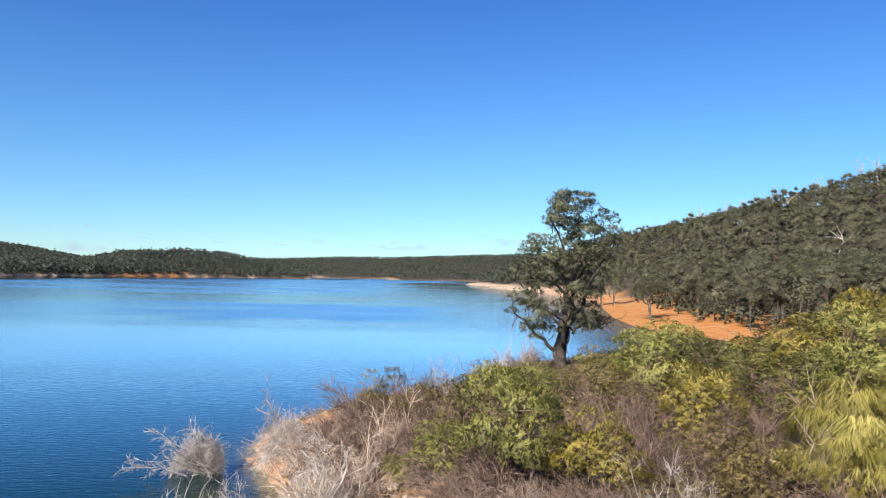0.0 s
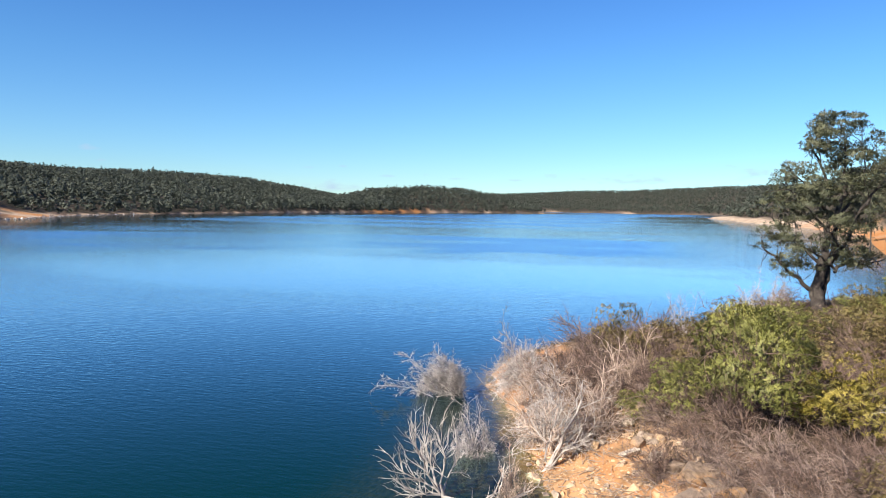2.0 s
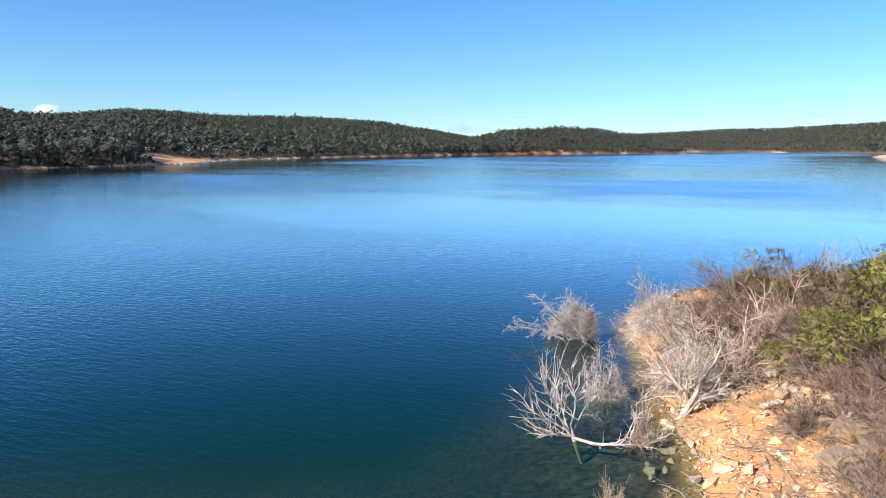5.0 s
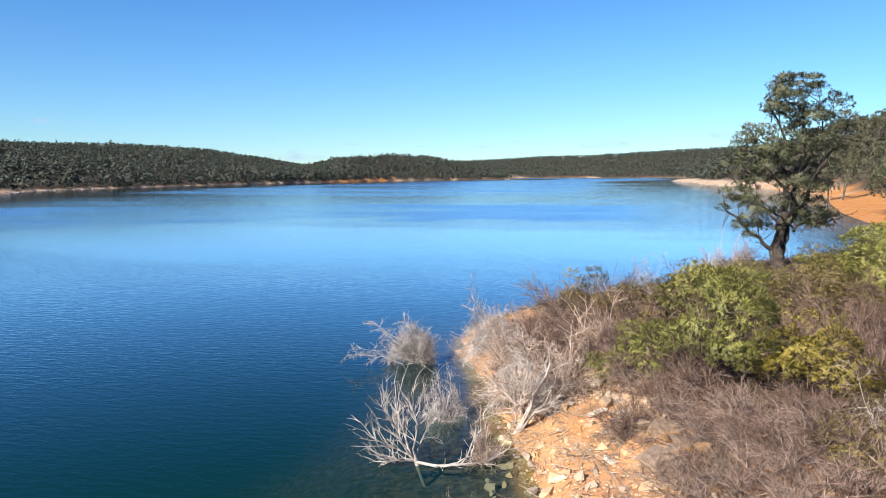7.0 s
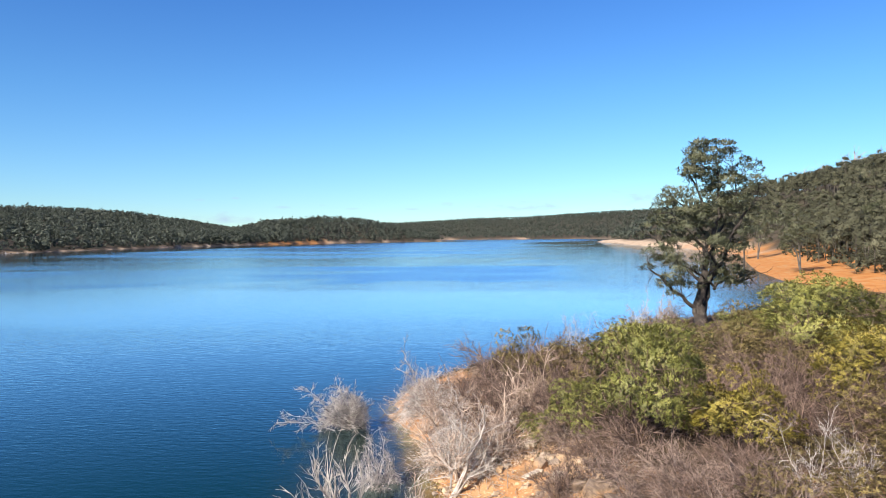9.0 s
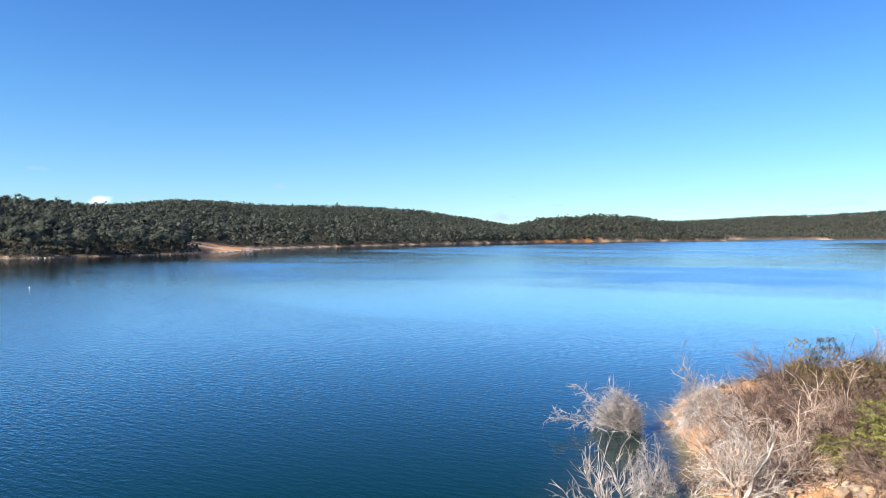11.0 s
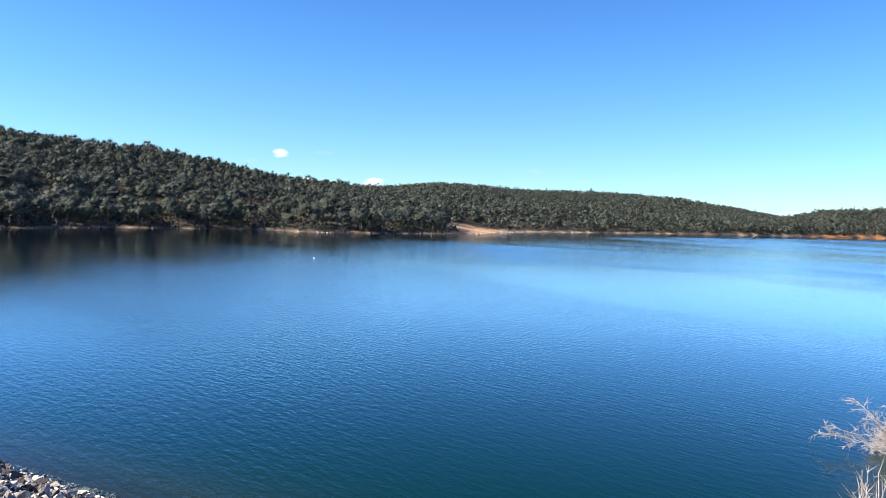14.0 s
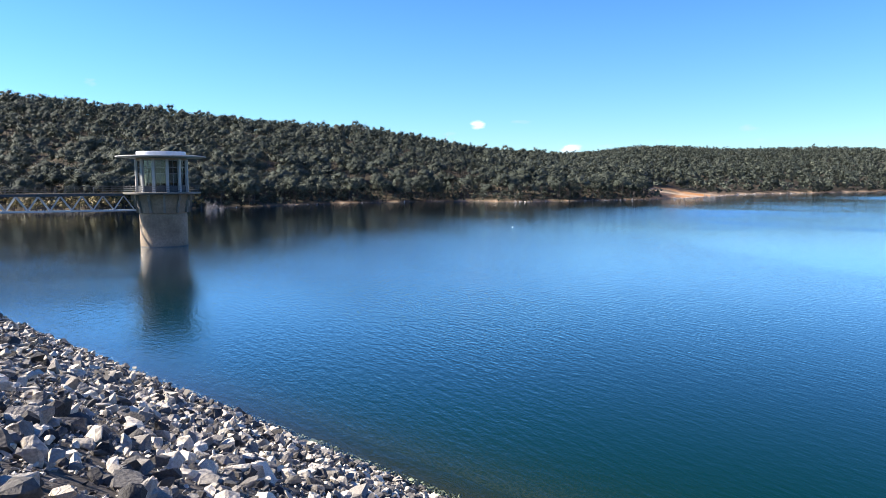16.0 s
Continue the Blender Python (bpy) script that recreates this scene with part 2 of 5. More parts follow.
def ground_material():
    """Orange and bleached soil on the bare banks, litter under the trees, gravel on the dam."""
    m = bpy.data.materials.new("soil")
    m.use_nodes = True
    n, l = m.node_tree.nodes, m.node_tree.links
    b = n["Principled BSDF"]
    b.inputs["Roughness"].default_value, b.inputs["Specular IOR Level"].default_value = 0.95, 0.15
    tc = n.new("ShaderNodeTexCoord")

    def tex(scale, detail=6.0):
        t = n.new("ShaderNodeTexNoise")
        t.inputs["Scale"].default_value, t.inputs["Detail"].default_value = scale, detail
        l.new(tc.outputs["Object"], t.inputs["Vector"])
        return t.outputs["Fac"]

    def ramp(x, stops):
        r = n.new("ShaderNodeValToRGB")
        while len(r.color_ramp.elements) < len(stops):
            r.color_ramp.elements.new(0.5)
        for e, (p, c) in zip(r.color_ramp.elements, stops):
            e.position, e.color = p, (c[0] * 0.85, c[1] * 0.85, c[2] * 0.85, 1)
        l.new(x, r.inputs[0])
        return r.outputs[0]

    def mixed(f, a, c):
        x = n.new("ShaderNodeMix")
        x.data_type = "RGBA"
        l.new(f, x.inputs["Factor"]), l.new(a, x.inputs["A"]), l.new(c, x.inputs["B"])
        return x.outputs["Result"]

    def attr(name):
        a = n.new("ShaderNodeAttribute")
        a.attribute_name = name
        return a.outputs["Fac"]

    orange = ramp(tex(0.35), [(0.3, (0.40, 0.15, 0.04)), (0.5, (0.50, 0.215, 0.064)), (0.7, (0.46, 0.27, 0.125))])
    sand = ramp(tex(0.2), [(0.3, (0.34, 0.23, 0.145)), (0.55, (0.52, 0.39, 0.27)), (0.75, (0.62, 0.51, 0.40))])
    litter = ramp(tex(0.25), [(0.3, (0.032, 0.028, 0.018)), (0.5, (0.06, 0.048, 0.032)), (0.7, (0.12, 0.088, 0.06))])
    gravel = ramp(tex(3.0), [(0.3, (0.03, 0.026, 0.024)), (0.5, (0.08, 0.066, 0.056)), (0.7, (0.15, 0.12, 0.098))])
    c = mixed(attr("pale"), orange, sand)
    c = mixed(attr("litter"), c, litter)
    c = mixed(attr("gravel"), c, gravel)
    l.new(c, b.inputs["Base Color"])
    bn = n.new("ShaderNodeBump")
    bn.inputs["Strength"].default_value, bn.inputs["Distance"].default_value = 0.7, 0.12
    l.new(tex(4.0, 8.0), bn.inputs["Height"])
    l.new(bn.outputs[0], b.inputs["Normal"])
    return m


M_STICK = material("driftwood_sticks", [(0.2, (0.16, 0.115, 0.085)), (0.5, (0.3, 0.235, 0.185)), (0.85, (0.48, 0.4, 0.33))], 3.0, 0.85, source="island", mix=0.7)


def water_material():
    """Clear over the shallows and teal in the deep, with small wind waves and calmer slicks."""
    m = bpy.data.materials.new("lake_water")
    m.use_transparent_shadow = True
    m.use_nodes = True
    n, l = m.node_tree.nodes, m.node_tree.links
    n.remove(n["Principled BSDF"])
    tc = n.new("ShaderNodeTexCoord")

    def tex(scale, stretch, detail, turn=0.0):
        mp, t = n.new("ShaderNodeMapping"), n.new("ShaderNodeTexNoise")
        mp.inputs["Scale"].default_value, mp.inputs["Rotation"].default_value = stretch, (0, 0, radians(turn))
        t.inputs["Scale"].default_value, t.inputs["Detail"].default_value = scale, detail
        l.new(tc.outputs["Object"], mp.inputs[0]), l.new(mp.outputs[0], t.inputs["Vector"])
        return t.outputs["Fac"]

    def calc(op, a, c, d=None):
        x = n.new("ShaderNodeMath")
        x.operation = op
        for i, v in enumerate((a, c, d)):
            if v is None:
                continue
            if isinstance(v, (int, float)):
                x.inputs[i].default_value = v
            else:
                l.new(v, x.inputs[i])
        return x.outputs[0]

    slick = n.new("ShaderNodeMapRange")
    slick.interpolation_type = "SMOOTHSTEP"
    for i, v in ((1, 0.44), (2, 0.58), (3, 0.5), (4, 1.0)):
        slick.inputs[i].default_value = v
    l.new(tex(0.006, (1.0, 2.6, 1.0), 3.0, 25), slick.inputs[0])
    h = calc("ADD", calc("MULTIPLY", tex(0.95, (1.0, 2.6, 1.0), 3.0, -28), 0.16), calc("MULTIPLY", tex(2.4, (1.0, 1.8, 1.0), 3.0, -12), 0.075))
    wind = n.new("ShaderNodeAttribute")
    wind.attribute_name = "wind"
    gust = calc("MULTIPLY", wind.outputs["Fac"], slick.outputs[0])
    chop = n.new("ShaderNodeAttribute")
    chop.attribute_name = "chop"
    h = calc("MULTIPLY", h, calc("ADD", calc("MULTIPLY", gust, 0.25), calc("MULTIPLY", slick.outputs[0], calc("MULTIPLY_ADD", chop.outputs["Fac"], 0.75, 0.85))))
    bn = n.new("ShaderNodeBump")
    bn.inputs["Strength"].default_value, bn.inputs["Distance"].default_value = 1.0, 0.18
    l.new(h, bn.inputs["Height"])
    dif, tra, glo, fre = n.new("ShaderNodeBsdfDiffuse"), n.new("ShaderNodeBsdfTransparent"), n.new("ShaderNodeBsdfGlossy"), n.new("ShaderNodeFresnel")
    sheen = n.new("ShaderNodeMix")             # put into the gloss colour: ruffled water mirrors less of the bright low sky
    sheen.data_type = "RGBA"
    sheen.inputs["A"].default_value, sheen.inputs["B"].default_value = (0.78, 0.87, 0.975, 1), (0.56, 0.74, 0.92, 1)
    l.new(gust, sheen.inputs["Factor"]), l.new(sheen.outputs["Result"], glo.inputs["Color"])
    dif.inputs[0].default_value = (0.0009, 0.0200, 0.0215, 1)
    tra.inputs[0].default_value = (0.44, 0.58, 0.53, 1)
    rough = n.new("ShaderNodeMapRange")
    for i, v in ((1, 0.0), (2, 1.0), (3, 0.03), (4, 0.22)):
        rough.inputs[i].default_value = v
    l.new(gust, rough.inputs[0]), l.new(rough.outputs[0], glo.inputs["Roughness"])
    fre.inputs["IOR"].default_value = 1.333
    l.new(bn.outputs[0], glo.inputs["Normal"]), l.new(bn.outputs[0], fre.inputs["Normal"])
    at = n.new("ShaderNodeAttribute")
    at.attribute_name = "murk"
    body, top = n.new("ShaderNodeMixShader"), n.new("ShaderNodeMixShader")
    l.new(at.outputs["Fac"], body.inputs[0]), l.new(tra.outputs[0], body.inputs[1]), l.new(dif.outputs[0], body.inputs[2])
    gain = n.new("ShaderNodeMapRange")
    for i, v in ((1, 0.092), (2, 0.51), (3, 0.025), (4, 1.0)):
        gain.inputs[i].default_value = v
    l.new(fre.outputs[0], gain.inputs[0]), l.new(calc("POWER", gain.outputs[0], 1.14), top.inputs[0]), l.new(body.outputs[0], top.inputs[1]), l.new(glo.outputs[0], top.inputs[2])
    l.new(top.outputs[0], n["Material Output"].inputs[0])
    return m


# ---- mesh helpers ----
class Soup:
    """Vertices and faces of many loose pieces, gathered for one mesh."""

    def __init__(self):
        self.v, self.f, self.m, self.n, self.way, self.tone = [], {3: [], 4: []}, {3: [], 4: []}, 0, [], []

    def add(self, v, f, slot=0, way=None, tone=None):
        v, f = np.asarray(v, np.float32).reshape(-1, 3), np.asarray(f, np.int64)
        self.v.append(v)
        self.way.append(np.zeros_like(v) if way is None else np.asarray(way, np.float32).reshape(-1, 3))
        self.tone.append(np.full(len(v), 0.5, np.float32) if tone is None else np.asarray(tone, np.float32))
        self.f[f.shape[1]].append(f + self.n)
        self.m[f.shape[1]].append(np.full(len(f), slot))
        self.n += len(v)
        return self

    def mesh(self, name, mats, smooth_faces=False):
        me = bpy.data.meshes.new(name)
        v = np.concatenate(self.v)
        tri = np.concatenate(self.f[3]) if self.f[3] else np.zeros((0, 3), np.int64)
        quad = np.concatenate(self.f[4]) if self.f[4] else np.zeros((0, 4), np.int64)
        me.vertices.add(len(v))
        me.vertices.foreach_set("co", v.ravel())
        loops = np.concatenate([tri.ravel(), quad.ravel()])
        me.loops.add(len(loops))
        me.loops.foreach_set("vertex_index", loops.astype(np.int32))
        sizes = np.concatenate([np.full(len(tri), 3), np.full(len(quad), 4)])
        me.polygons.add(len(sizes))
        me.polygons.foreach_set("loop_start", (np.cumsum(sizes) - sizes).astype(np.int32))
        me.polygons.foreach_set("material_index", np.concatenate(self.m[3] + self.m[4]).astype(np.int32))
        me.polygons.foreach_set("use_smooth", np.full(len(sizes), smooth_faces))
        me.update(calc_edges=True)
        tone = np.concatenate(self.tone)
        if len(tone) == len(v) and (tone != 0.5).any():
            me.attributes.new("tone", "FLOAT", "POINT").data.foreach_set("value", tone)
        way = np.concatenate(self.way)
        if way.any():                      # leaves take the light as the lump of foliage does that they sit on
            me.polygons.foreach_set("use_smooth", np.full(len(sizes), True))
            me.normals_split_custom_set_from_vertices(way)
        for m in mats if isinstance(mats, (list, tuple)) else [mats]:
            me.materials.append(m)
        return me


def part(name, soup, mat, parent=None, label="", smooth_faces=False):
    me = soup if isinstance(soup, bpy.types.Mesh) else soup.mesh(name, mat, smooth_faces)
    ob = new(name, me)
    if parent is not None:
        ob.parent = parent
    return tagged(ob, label) if label else ob


def thing(name, label, category, m=None, group="", kind=""):
    ob = new(name)
    ob.empty_display_size = 0.3
    if m is not None:
        ob.matrix_world = m
    return tagged(ob, label, category, group, kind)


def tube(soup, pts, radii, sides=5, slot=0, capped=True):
    pts = np.asarray(pts, float)
    n = len(pts)
    tang = np.gradient(pts, axis=0)
    tang /= np.linalg.norm(tang, axis=1)[:, None] + 1e-9
    ref = np.where(np.abs(tang[:, 2:3]) > 0.9, [[1.0, 0, 0]], [[0, 0, 1.0]])
    a = np.cross(tang, ref)
    a /= np.linalg.norm(a, axis=1)[:, None] + 1e-9
    b = np.cross(tang, a)
    ang = np.arange(sides) * 2 * np.pi / sides
    r = np.broadcast_to(np.asarray(radii, float), (n,))
    v = pts[:, None] + r[:, None, None] * (np.cos(ang)[None, :, None] * a[:, None] + np.sin(ang)[None, :, None] * b[:, None])
    i, j = np.meshgrid(np.arange(n - 1), np.arange(sides), indexing="ij")
    k = (j + 1) % sides
    f = np.stack([i * sides + j, i * sides + k, (i + 1) * sides + k, (i + 1) * sides + j], -1).reshape(-1, 4)
    soup.add(v.reshape(-1, 3), f, slot)
    if capped and sides == 4:
        soup.f[4].append(np.array([[0, 3, 2, 1]]) + soup.n - n * 4), soup.m[4].append(np.array([slot]))
        soup.f[4].append(np.array([[0, 1, 2, 3]]) + soup.n - 4), soup.m[4].append(np.array([slot]))
    return soup


def box(soup, lo, hi, slot=0):
    x0, y0, z0 = lo
    x1, y1, z1 = hi
    v = [(x0, y0, z0), (x1, y0, z0), (x1, y1, z0), (x0, y1, z0), (x0, y0, z1), (x1, y0, z1), (x1, y1, z1), (x0, y1, z1)]
    f = [(0, 3, 2, 1), (4, 5, 6, 7), (0, 1, 5, 4), (1, 2, 6, 5), (2, 3, 7, 6), (3, 0, 4, 7)]
    return soup.add(v, f, slot)


def lathe(soup, profile, sides=64, slot=0):
    """A closed ring of (radius, height) turned round z."""
    p = np.array(profile, float)
    a = np.arange(sides) * 2 * np.pi / sides
    v = np.stack([p[:, None, 0] * np.cos(a), p[:, None, 0] * np.sin(a), np.broadcast_to(p[:, None, 1], (len(p), sides))], -1)
    i, j = np.meshgrid(np.arange(len(p) - 1), np.arange(sides), indexing="ij")
    k = (j + 1) % sides
    return soup.add(v.reshape(-1, 3), np.stack([i * sides + j, i * sides + k, (i + 1) * sides + k, (i + 1) * sides + j], -1).reshape(-1, 4), slot)


def unit(v):
    return v / (np.linalg.norm(v, axis=-1, keepdims=True) + 1e-9)


def sprays(soup, centres, ways, per, length, width, rs, out, tone, cone=0.75, slot=0):
    """A spray of narrow pointed leaves fanning out from each centre along its way; out: how the lump of foliage faces there."""
    n = len(centres) * per
    c, w = np.repeat(centres, per, 0), np.repeat(ways, per, 0)
    a = unit(w + rs.normal(size=(n, 3)) * cone)
    b = unit(np.cross(a, rs.normal(size=(n, 3))))
    o = np.repeat(out, per, 0)
    b = b * np.where((np.cross(a, b) * o).sum(1, keepdims=True) < 0, -1.0, 1.0)
    nrm = np.cross(a, b)
    ln, wd = length * rs.uniform(0.6, 1.3, (n, 1)), width * rs.uniform(0.7, 1.3, (n, 1))
    foot = c + a * ln * rs.uniform(0.0, 0.7, (n, 1))
    v = np.stack([foot, foot + a * ln * 0.45 - b * wd / 2, foot + a * ln, foot + a * ln * 0.45 + b * wd / 2], 1)
    soup.add(v.reshape(-1, 3), np.arange(n * 4).reshape(n, 4), slot, np.repeat(unit(o + 0.4 * nrm + 0.2 * a), 4, 0), np.repeat(np.repeat(tone, per) + rs.normal(size=n) * 0.06, 4))


# ---- the lie of the land ----
# the lake's shoreline, anticlockwise from the dam's far end
DAM_N = (-0.392, 0.920)      # from the crest towards the water
SHORE = np.array([
    (-340, -125.7), (-110, -27.7), (-40, 2.1), (-12, 14.0), (-4.5, 17.2), (-3.2, 20.0), (-3.3, 22.3), (-3.5, 24.5), (-4.5, 27.9), (-5.9, 31.4),
    (-8.4, 38), (-10.5, 42.1), (-12.0, 48.3), (-11.0, 53), (-6, 58), (-1, 65), (4, 76), (9, 83), (16, 87), (25, 88), (34, 94), (46, 110),
    (54, 140), (50, 160), (45, 176), (50, 222), (62, 290), (84, 400), (80, 560), (66, 690), (32, 1110), (60, 1140), (150, 1300), (160, 2000),
    (-150, 2050), (-420, 2100), (-450, 1800), (-320, 1580), (-252, 1482), (-300, 1420), (-391, 1313), (-431, 1152), (-453, 1003), (-461, 870),
    (-467, 769), (-455, 640), (-441, 531), (-430, 440), (-358, 320), (-341, 254), (-341, 187), (-379, 169), (-371, 101), (-323, 26.5), (-308, -11),
    (-306, -32), (-324, -44), (-345, -80),
], float)


def shore_distance(P):
    """Metres from the shoreline, minus over water."""
    best, inside = np.full(len(P), 1e18), np.zeros(len(P), bool)
    for a, b in zip(SHORE, np.roll(SHORE, -1, 0)):
        ab = b - a
        k = np.clip(((P - a) @ ab) / (ab @ ab), 0, 1)
        q = P - a - k[:, None] * ab
        best = np.minimum(best, (q * q).sum(1))
        cross = (a[1] > P[:, 1]) != (b[1] > P[:, 1])
        if ab[1]:
            inside ^= cross & (P[:, 0] < a[0] + (P[:, 1] - a[1]) * ab[0] / ab[1])
    return np.where(inside, -1, 1) * np.sqrt(best)


# hills: yaw, elevation of the skyline, distance of the shore, distance of the skyline
HILLS = [
    [(48, -.3, 470, 800), (52, .9, 430, 800), (58.1, 2.1, 420, 780), (63.8, 2.6, 400, 720), (68.6, 3.46, 400, 680), (73, 4.1, 390, 660), (77.3, 4.38, 370, 650),
     (81.5, 4.7, 340, 640), (85.9, 4.98, 325, 640), (89.7, 5.5, 310, 640), (93.6, 5.77, 308, 640), (97.6, 5.9, 325, 640), (105, 6.0, 330, 640), (140, 3.0, 330, 640)],
    [(21, .2, 1230, 1700), (25.9, .7, 1050, 1650), (29.4, 1.29, 950, 1600), (33.8, 1.96, 850, 1550), (39.7, 2.25, 700, 1500), (44.7, 2.23, 600, 1450), (49.3, 2.5, 480, 1400),
     (52.2, 2.5, 480, 1400), (55.2, 2.2, 600, 1400), (58.4, 2.04, 800, 1400), (66, 1.9, 800, 1400), (78, .3, 800, 1400)],
    [(7.5, -.9, 1500, 1640), (9.1, -.5, 1500, 1640), (10.6, .42, 1490, 1640), (13.9, .95, 1430, 1640), (16.9, 1.51, 1370, 1600), (19.85, 1.64, 1260, 1520), (23.7, 1.3, 1130, 1450),
     (25.9, .78, 1060, 1400), (29, .1, 950, 1300)],
    [(-15, 2.2, 1900, 3000), (-6, 1.95, 2000, 3100), (-2, 1.78, 2030, 3200), (3.8, 1.46, 2070, 3200), (8.2, 1.36, 2080, 3200), (13.2, 1.1, 2100, 3200), (20, .9, 2100, 3200), (30, .4, 2100, 3200)],
    [(-75, 7.8, 160, 480), (-42, 8.6, 160, 480), (-31.3, 8.07, 200, 480), (-27.3, 6.86, 225, 490), (-23.7, 5.99, 235, 510), (-20.6, 5.12, 240, 540), (-17, 4.19, 230, 580), (-13.3, 3.47, 300, 640),
     (-9.5, 2.6, 480, 760), (-6, 1.6, 700, 1000), (-3.4, .75, 950, 1250), (-1.9, .0, 1120, 1380), (1, -.8, 1150, 1400)],
]


def smooth(x):
    x = np.clip(x, 0, 1)
    return x * x * (3 - 2 * x)


def lumps(P, size, seed):
    """Smooth random hollows and rises, about -1 to 1."""
    r = np.random.RandomState(seed)
    out = np.zeros(len(P))
    for i in range(7):
        k = r.normal(size=2) / size * (1 + 0.5 * i)
        out += np.sin(P @ k * 2.2 + r.uniform(0, 6.3)) / (1 + 0.35 * i)
    return out / 3.2


def hills(P):
    r = np.hypot(P[:, 0], P[:, 1])
    yaw = np.degrees(np.arctan2(-P[:, 0], P[:, 1]))
    out = np.zeros(len(P))
    for table in HILLS:
        t = np.array(table)
        e, d, s = (np.interp(yaw, t[:, 0], t[:, i]) for i in (1, 2, 3))
        top = np.maximum(EYE + s * np.tan(np.radians(e)) - 15.5, 0)
        ends = smooth((yaw - t[0, 0]) / 2) * smooth((t[-1, 0] - yaw) / 2)
        up = np.clip((r - d) / (s - d), 0, 1)
        fall = np.clip((r - s) / s, 0, 0.5)
        z = top * ends * (0.55 * up + 0.45 * smooth(up)) * (1 - fall)
        out = np.maximum(out, z)
    return out


def ground_height(P):
    P = np.asarray(P, float).reshape(-1, 2)
    d, r = shore_distance(P), np.hypot(P[:, 0], P[:, 1])
    near = smooth((150 - r) / 40)
    d = d + near * (lumps(P, 2.6, 77) * 0.7 + lumps(P, 0.9, 78) * 0.28) * (P[:, 0] > -14)
    spit = smooth((r - 560) / 60) * smooth((1250 - r) / 60) * (P[:, 0] > 5)
    k = 0.09 + 0.27 * near + np.maximum(0.26 * spit, 0.18 * smooth((r - 850) / 100))
    land = np.minimum(k * d, k * 7 + 0.13 * (d - 7))
    land = np.minimum(land, 8.6 * near + 5.0 * (1 - near))
    shelf = smooth((P[:, 0] + 15) / 4) * smooth((P[:, 1] - 17) / 6) * near
    bed = np.maximum((0.55 - 0.33 * shelf) * d, -14.0)
    z = np.where(d > 0, land, bed) + hills(P) * smooth(d / 60)
    z = z + lumps(P, 9, 5) * 0.35 * near * smooth((d + 1.5) / 5) + lumps(P, 60, 8) * 2.0 * smooth((r - 250) / 200) * smooth(d / 80)
    s = P @ np.array(DAM_N)
    dam = np.where(s > 0.3, 9.1 - 0.526 * (s - 0.3), 9.1)
    dam = np.where(s < -9, 9.1 - 0.5 * (-s - 9), dam)
    dam = dam - smooth((P[:, 0] + 3) / 9) * np.clip(s, 0, 12) * 0.1
    dam = np.maximum(dam, -14)
    return np.maximum(z, np.where((P[:, 0] < 14) & (P[:, 0] > -340), dam, -14))


def ground_at(x, y):
    return float(ground_height([(x, y)])[0])

# ---- ground and water ----
def clearing(P):
    """Bare ground on the point below the forest."""
    q = (P - np.array([-392.0, 350.0])) @ np.array([[0.67, 0.74], [-0.74, 0.67]])
    return smooth((1.0 - np.hypot(q[:, 0] / 52, q[:, 1] / 34)) * 3)


def polar_sheet(radii, yaws):
    r, a = np.meshgrid(radii, np.radians(yaws), indexing="ij")
    P = np.stack([-np.sin(a) * r, np.cos(a) * r], -1).reshape(-1, 2)
    nr, na = len(radii), len(yaws)
    i, j = np.meshgrid(np.arange(nr - 1), np.arange(na), indexing="ij")
    k = (j + 1) % na
    f = np.stack([i * na + j, (i + 1) * na + j, (i + 1) * na + k, i * na + k], -1).reshape(-1, 4)
    return P, f


YAWS = np.concatenate([np.arange(-40, 108, 0.42), np.arange(108, 320, 4.0)])
RADII = np.concatenate([np.geomspace(0.6, 60, 230), np.geomspace(61.5, 4800, 150)])
G_P, g_f = polar_sheet(RADII, YAWS)
G_Z = ground_height(G_P)
g_f = np.concatenate([g_f])
soup = Soup().add(np.column_stack([G_P, G_Z]), g_f)
n_yaw = len(YAWS)
soup.add(np.vstack([[(0, 0, 9.1)], np.column_stack([G_P[:n_yaw], G_Z[:n_yaw]])]), [(0, 1 + i, 1 + (i + 1) % n_yaw) for i in range(n_yaw)])
ground = part("ground", soup, ground_material(), label="orange and sandy lake banks under forested hills", smooth_faces=True)
tagged(ground, category="ground", kind="structure")
g_d, g_r = shore_distance(G_P), np.hypot(G_P[:, 0], G_P[:, 1])
g_s = G_P @ np.array(DAM_N)
g_yaw = np.degrees(np.arctan2(-G_P[:, 0], G_P[:, 1]))
right_bank = smooth((-6 - g_yaw) / 3) * smooth((400 - g_r) / 80)
pale = smooth(0.5 + lumps(G_P, 70, 21) * 1.6) * smooth((g_r - 90) / 60) * (1 - right_bank)
pale = np.maximum(pale, smooth((g_yaw - 46) / 8) * 0.75)
pale = np.maximum(pale, smooth((g_r - 500) / 150) * smooth((-0.5 - g_yaw) / 1.0))
pale = np.maximum(pale, (0.25 + 0.5 * smooth(lumps(G_P, 5, 3) * 1.2)) * smooth((90 - g_r) / 20))
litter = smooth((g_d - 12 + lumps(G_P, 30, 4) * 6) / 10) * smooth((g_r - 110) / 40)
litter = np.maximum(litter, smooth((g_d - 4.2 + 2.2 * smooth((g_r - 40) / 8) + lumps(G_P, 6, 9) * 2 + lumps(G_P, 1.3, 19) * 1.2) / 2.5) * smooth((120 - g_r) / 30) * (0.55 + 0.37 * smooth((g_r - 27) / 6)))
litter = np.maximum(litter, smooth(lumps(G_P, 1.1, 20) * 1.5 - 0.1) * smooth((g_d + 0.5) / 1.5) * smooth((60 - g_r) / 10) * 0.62)
